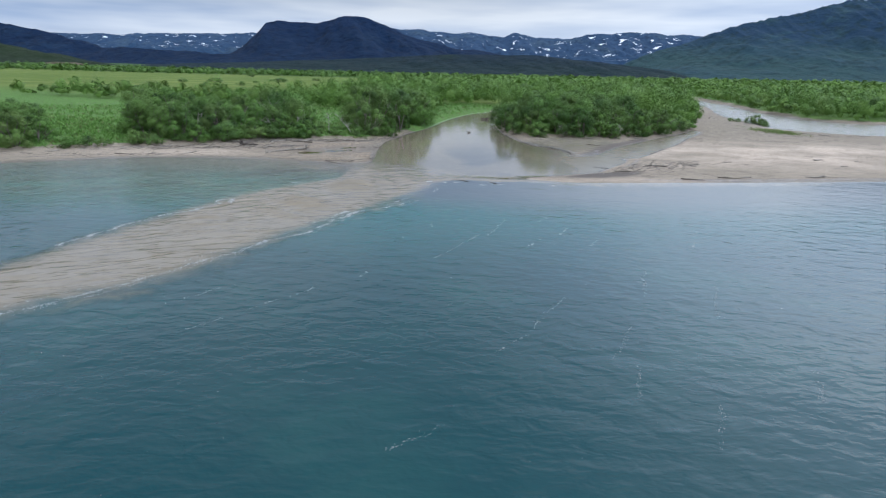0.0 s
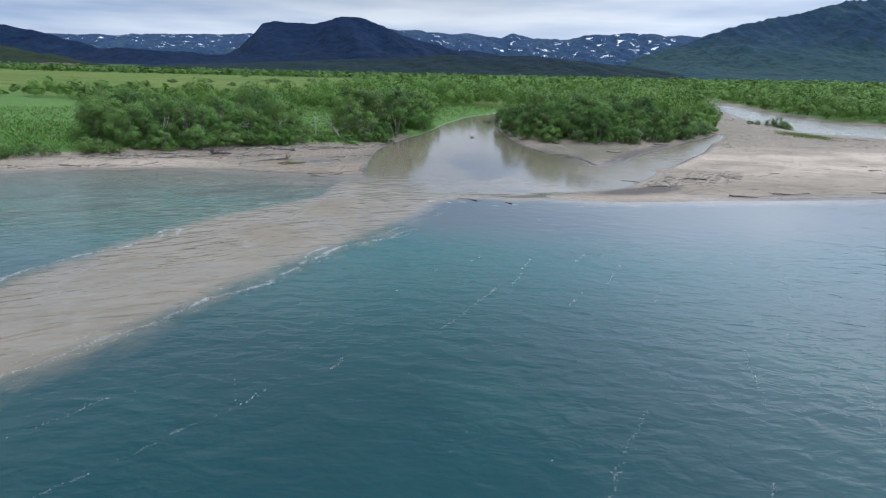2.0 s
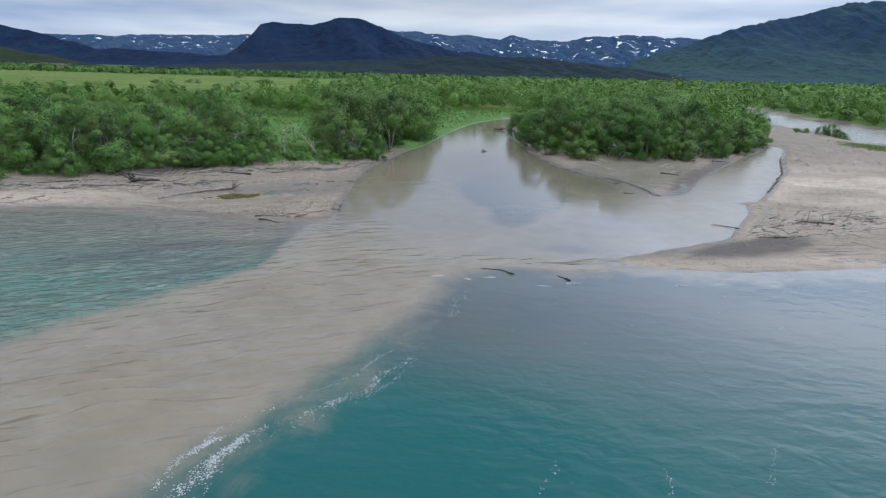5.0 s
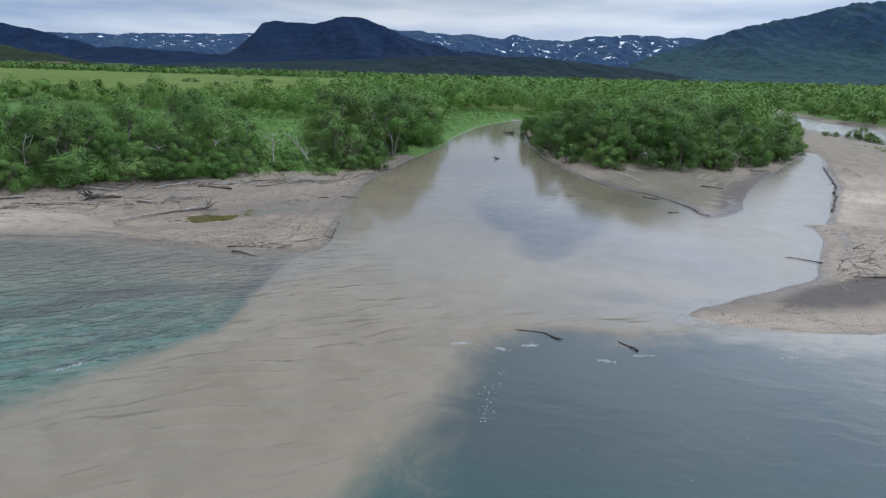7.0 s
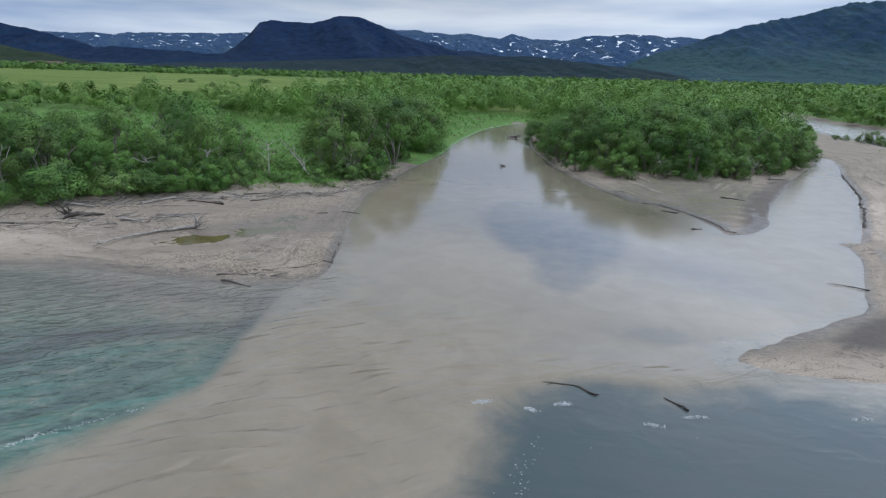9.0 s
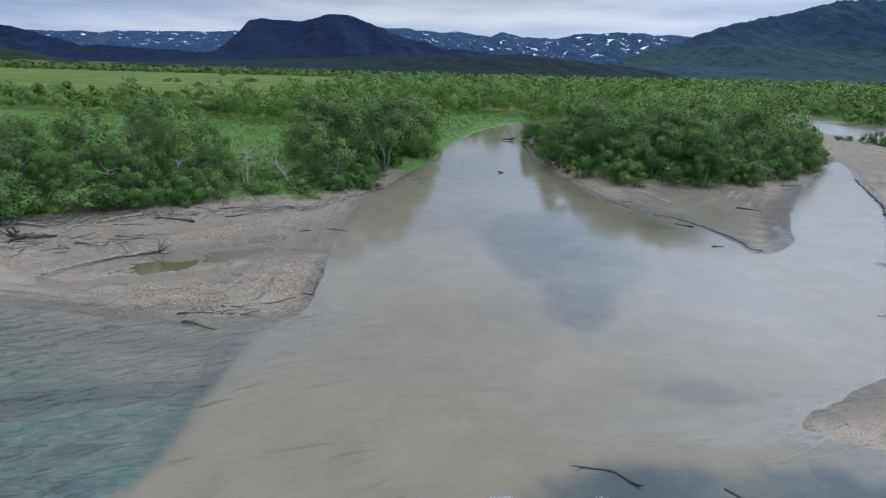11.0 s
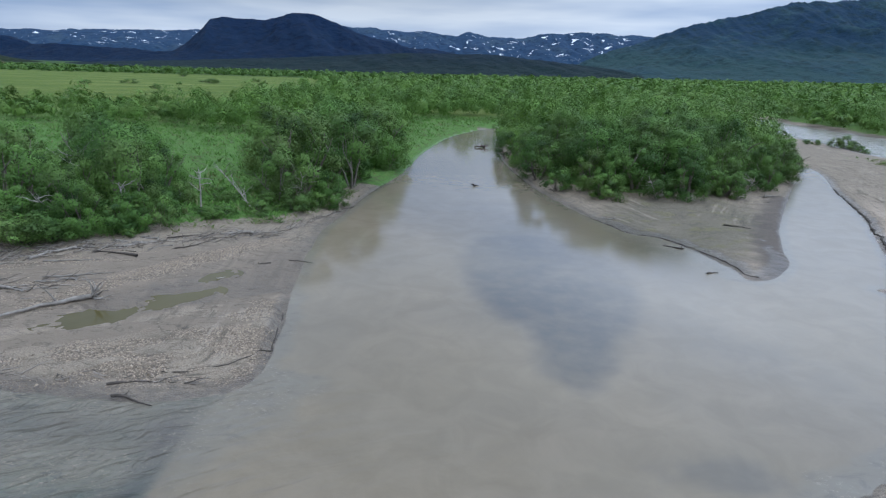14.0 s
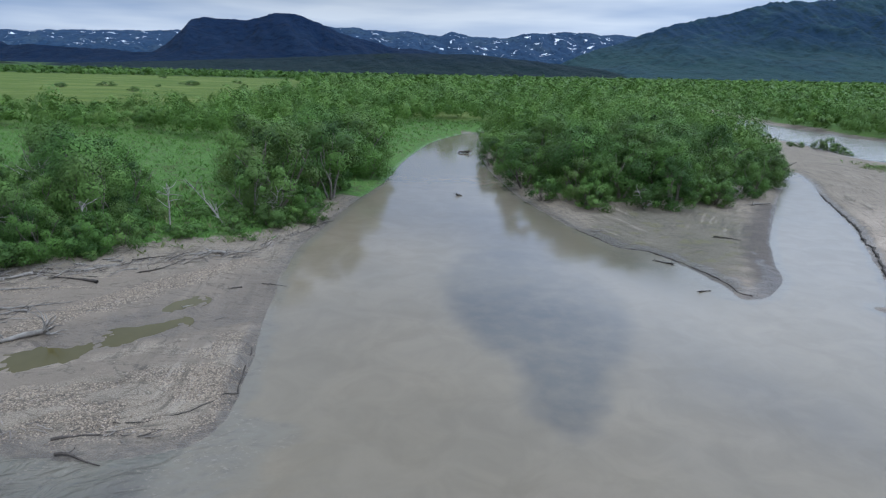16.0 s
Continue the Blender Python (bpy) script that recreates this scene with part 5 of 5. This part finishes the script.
for (x, y, a), z0, s0 in zip(sticks, sz, ss):
    if s0 > 0.7:
        long, thick = rng.gamma(2.0, 0.3) + 0.15, rng.uniform(0.01, 0.028)
        line = bent((x, y, z0 + thick), (math.cos(a), math.sin(a), rng.normal(0, 0.06)), long, rng, 0.35, 3)
        pieces.append(tube(line, thick * np.array([1, 0.9, 0.7, 0.4]), 4))
me = solid("driftwood_litter", *joined(pieces))
me.materials.append(DRIFT_LITTER)
tagged(new("driftwood_litter", me), "thin grey and dark sticks strewn in drift lines", "driftwood litter", kind="stuff")

# ---- undercut edges of the gravel and sand ----
rng = np.random.default_rng(3)
# dark tubes: wet soil, with the shade under the lip put into its colour
for name, label, line, r in (("bank_edge_spit", "dark undercut gravel edge of the spit", [(-9.6, 72.4), (-8.6, 72.38), (-7.7, 72.55), (-7, 73), (-6.25, 73.8), (-5.95, 74.6), (-6.05, 76.8), (-6.2, 79)], 0.03),
                             ("bank_edge_bar", "dark undercut sand edge along the side channel", [(47.6, 114), (46, 111.5), (42.5, 104.8), (39, 98.4), (36.5, 94.8), (34.5, 91.5), (32.3, 88.4), (30, 85)], 0.1),
                             ("bank_edge_island", "dark eroded mud edge of the island", [(14.2, 99.2), (15.2, 96), (16.1, 92.7), (17.8, 92.3), (18.8, 89.7), (19.45, 87.2), (19.6, 84.8), (19.5, 83.2), (20.6, 83.4)], 0.035)):
    line = np.array(rounded(rounded(line, False), False))
    d = np.r_[0, np.cumsum(np.linalg.norm(np.diff(line, axis=0), axis=1))]
    t = np.arange(0, d[-1], 0.45)
    x, y = np.interp(t, d, line[:, 0]) + rng.normal(0, 0.05, len(t)), np.interp(t, d, line[:, 1]) + rng.normal(0, 0.05, len(t))
    z = np.clip(relief(x, y)[0], 0.02, 0.3) + rng.normal(0, 0.02, len(t))
    co, f = tube(np.stack([x, y, z], -1), r * rng.uniform(0.45, 1.3, len(t)), 6)
    me = solid(name, co, f, True)
    me.materials.append(SOIL)
    tagged(new(name, me), label, "bank edge", kind="structure")

# ---- stones and litter on the spit ----
rng = np.random.default_rng(9)
ball = bmesh.new()
bmesh.ops.create_cone(ball, segments=5, radius1=1.0, radius2=0.45, depth=1.3, cap_ends=True)
bmesh.ops.triangulate(ball, faces=ball.faces)
bv = np.array([v.co[:] for v in ball.verts])
bf = np.array([[v.index for v in f.verts] for f in ball.faces])
ball.free()
px, py = [], []
for cx, cy, rx, ry, turn, count in ((-10, 73.6, 5, 1.5, 12, 1500), (-7.4, 76, 0.8, 2.6, 0, 450), (-12.4, 84.6, 5, 0.5, 54, 900), (-19, 84.5, 3, 0.8, 20, 400), (13.5, 63.7, 3.5, 0.7, 8, 250), (-24, 79, 9, 3, 10, 700), (30, 73, 8, 3, 15, 350)):
    count = int(2.4 * count)
    a, b = rng.normal(0, 0.6, count) * rx, rng.normal(0, 0.6, count) * ry
    c, s = math.cos(radians(turn)), math.sin(radians(turn))
    px.append(cx + a * c - b * s)
    py.append(cy + a * s + b * c)
px, py = np.concatenate(px), np.concatenate(py)
z, s, g = relief(px, py)
keep = (s > 0.1) & (waves(px + 0.6 * py, 2.2 * py - 0.8 * px, 5.0, 23, 3) + 2 * bell(px, py, -12.4, 84.6, 7, 1.2, 54) > rng.uniform(-0.35, 0.2, len(px)))
px, py, z = px[keep], py[keep], z[keep]
sc = rng.gamma(2.4, 0.0075, len(px))[:, None] + 0.008
sc = sc * rng.uniform(0.7, 1.3, (len(px), 3)) * [1, 1, 0.6]
co = (bv[None] * sc[:, None] + np.stack([px, py, z + 0.2 * sc[:, 2]], -1)[:, None]).reshape(-1, 3)
fc = (bf[None] + (np.arange(len(px)) * len(bv))[:, None, None]).reshape(-1, 3)
me = solid("pebbles", co, fc, True)
sm = Mat("river_pebbles", 0.8, 0.3)
sm.color(sm.mix(sm.geo.outputs["Random Per Island"], (0.17, 0.134, 0.1), (0.46, 0.366, 0.27)))
me.materials.append(sm.m)
tagged(new("pebbles", me), "rounded grey and tan river pebbles on the spit", "pebbles", kind="stuff")

# ---- pools on the spit ----
pm = Mat("still_olive_pool_water", 0.08, 0.22)
pm.b.inputs["IOR"].default_value = 1.33
pm.color(pm.mix(pm.noise(1.2, 4), (0.075, 0.062, 0.018), (0.1, 0.082, 0.03)))
pm.bump(pm.noise(6, 3), 0.01, 0.3)
for x, y, rx, ry, turn, dip in POOLS:
    a = np.linspace(0, 2 * math.pi, 40, endpoint=False)
    u = np.stack([np.cos(a) * rx * 1.65, np.sin(a) * ry * 1.8], -1)
    c, s = math.cos(radians(turn)), math.sin(radians(turn))
    z0 = 0.218 + 0.0009 * x
    ring = np.stack([u[:, 0] * c - u[:, 1] * s, u[:, 0] * s + u[:, 1] * c, 0 * a], -1)
    bm = bmesh.new()
    bm.faces.new([bm.verts.new(v) for v in ring])
    me = bpy.data.meshes.new("puddle")
    bm.to_mesh(me)
    bm.free()
    me.materials.append(pm.m)
    ob = new("puddle", me)
    ob.location = (x, y, z0)
    tagged(ob, "still olive-brown puddle on the wet spit", "puddle", "spit pools")

# ---- foam ----
rng = np.random.default_rng(13)
# the seam of foam along the outer edge of the silt, its side strands and the eddy line on the inner edge
SEAM = [(-25, 15), (-16, 27), (-12.2, 31.6), (-10.8, 34.6), (-9, 37), (-8.2, 39.3), (-7, 40.3), (-6.2, 41.4), (-5.3, 43.8), (-4.6, 45.4), (-4.0, 47.6), (-2.8, 48.5), (-1.3, 49.9), (0.6, 52.9)]
FOAM = [(SEAM, 0.26, 5600, 0.0125), ([(-7.9, 43.4), (-6.5, 43.8), (-5.5, 44.8)], 0.12, 300, 0.013), ([(-5.3, 45.2), (-5.1, 46.9), (-4.2, 47.8)], 0.2, 500, 0.014),
        ([(-5.4, 43.9), (-4.5, 46), (-3.7, 48)], 0.28, 900, 0.014), ([(-19.8, 36), (-18.4, 40.9), (-17.9, 42.6), (-16.9, 45), (-15.5, 46.5), (-14.5, 49.7)], 0.26, 2200, 0.0125),
        ([(-14.8, 48.3), (-15.2, 50.2), (-14.3, 50.6), (-13.7, 48.6)], 0.3, 900, 0.014), ([(-11.8, 57.8), (-10.4, 59.2), (-8.5, 60.3)], 0.2, 260, 0.013)]
FOAM += [([(x + dx, y + dy) for x, y in SEAM], 0.16, count, 0.011) for dx, dy, count in ((-0.6, 0.6, 1300), (0.3, -0.25, 900))]
# wind rows out on the lake, their two ends
ROWS = [(1.6, 45.2, 1.6, 43.6), (6.2, 44.2, 5.4, 42), (7, 46.8, 6.3, 44.6), (5, 42.2, 4.5, 41.3), (4.2, 41, 3.4, 39.4), (11.7, 45.8, 10, 42.2), (8.7, 41.4, 7.7, 39.7), (12.8, 42.3, 11.7, 40.3),
        (4.2, 46.8, 3.6, 45.7), (10.8, 48.4, 9.3, 46.1), (8.3, 31.2, 6.1, 27.3), (6, 26.9, 4.5, 25.2), (10.5, 28.1, 9, 25)]
ROWS += [(9.7, 24.6, 9, 22.3), (11.5, 21.9, 10.5, 19.5), (16.2, 24.6, 15.2, 22.4), (2.6, 20.4, 1, 19.1), (13.5, 35.6, 12.2, 31.5), (-3.4, 31.9, -5.3, 29.4), (-5.4, 29.2, -7.6, 26.5),
         (-8, 31.2, -9.5, 29.1), (-1.4, 34.4, -1.8, 33.2), (4.5, 41.4, 2, 36.8), (14.5, 29, 16.5, 33.5), (18, 40, 20.5, 45.5)]
FOAM += [([(ax, ay), (bx, by)], 0.14, int(34 * math.hypot(bx - ax, by - ay)), 0.0095) for ax, ay, bx, by in ROWS]
FOAM += [([(1.5, 55.6), (1.9, 57.5), (2.6, 59.5)], 0.35, 200, 0.012)]
FOAM += [([(ax, ay), ((ax + bx) / 2, (ay + by) / 2 + 0.05), (bx, by)], 0.16, int(300 * (bx - ax)), 0.012) for ax, ay, bx, by in
         ((0.8, 60.9, 1.5, 61.1), (2.3, 60.7, 2.9, 60.6), (5.8, 60.0, 6.5, 59.9), (7.1, 60.4, 8.2, 60.55), (12.5, 60.6, 13.2, 60.6), (3.4, 60.95, 4.1, 61.1))]
# small breaking crests in the current
FOAM += [([(x - 0.35, y - 0.05), (x, y + 0.04), (x + 0.35, y)], 0.06, 110, 0.012) for x, y in ((-5.3, 64.3), (-4.1, 66.2), (-9.3, 52.4), (-6.9, 49.6), (-5.6, 53.8), (-1.8, 57.2), (-10.6, 48.4))]
cs, rs = [], []
for line, wide, count, size in FOAM:
    line = np.array(rounded(line, False)) if len(line) > 2 else np.array(line)
    d = np.r_[0, np.cumsum(np.linalg.norm(np.diff(line, axis=0), axis=1))]
    # clustered along the line, thin in places
    t = rng.uniform(0, 1, count * 3)
    dens = 0.5 + 0.5 * waves(t * d[-1], 0 * t, 3.0, len(cs) + 50)
    t = t[rng.uniform(0, 1, len(t)) < dens**2 * 1.2][:count] * d[-1]
    x, y = np.interp(t, d, line[:, 0]), np.interp(t, d, line[:, 1])
    off = 1.3 * wide * waves(t, 0 * t, 2.6, 7 + len(cs))
    spread = np.abs(rng.normal(0, wide * 0.33, (len(t), 2))) * rng.choice([-1, 1], (len(t), 2))
    cs.append(np.stack([x + off + spread[:, 0], y + 0.4 * off + spread[:, 1]], -1))
    rs.append(np.minimum(rng.gamma(2.2, size / 2.2, len(t)), 1.8 * size))
# flecks everywhere on the lake
c = np.stack([rng.uniform(-24, 34, 900), rng.uniform(12, 60, 900)], -1)
cs.append(c[inside_by(c[:, 0], c[:, 1], PLUME) < 0])
rs.append(rng.gamma(2.2, 0.0035, len(cs[-1])))
c, r = np.concatenate(cs), np.concatenate(rs)[:, None]
a = np.linspace(0, 2 * math.pi, 5, endpoint=False)[None] + rng.uniform(0, 1, (len(c), 1))
rr = r * rng.uniform(0.6, 1.2, (len(c), 5))
ring = np.stack([c[:, :1] + rr * np.cos(a) * 1.3, c[:, 1:] + rr * np.sin(a), np.full(a.shape, 0.006)], -1)
top = np.concatenate([c, 0.006 + 0.5 * r], 1)[:, None]
co = np.concatenate([ring, top], 1).reshape(-1, 3)
k = np.arange(5)
fan = np.stack([k, (k + 1) % 5, np.full(5, 5)], -1)
fc = (fan[None] + (np.arange(len(c)) * 6)[:, None, None]).reshape(-1, 3)
me = solid("foam", co, fc, True)
fm = Mat("white_foam", 0.6, 0.3)
fm.color(fm.mix(fm.geo.outputs["Random Per Island"], (0.24, 0.26, 0.25), (0.46, 0.46, 0.44)))
me.materials.append(fm.m)
tagged(new("foam", me), "white foam flecks drifting in lines on the water", "foam", kind="stuff")
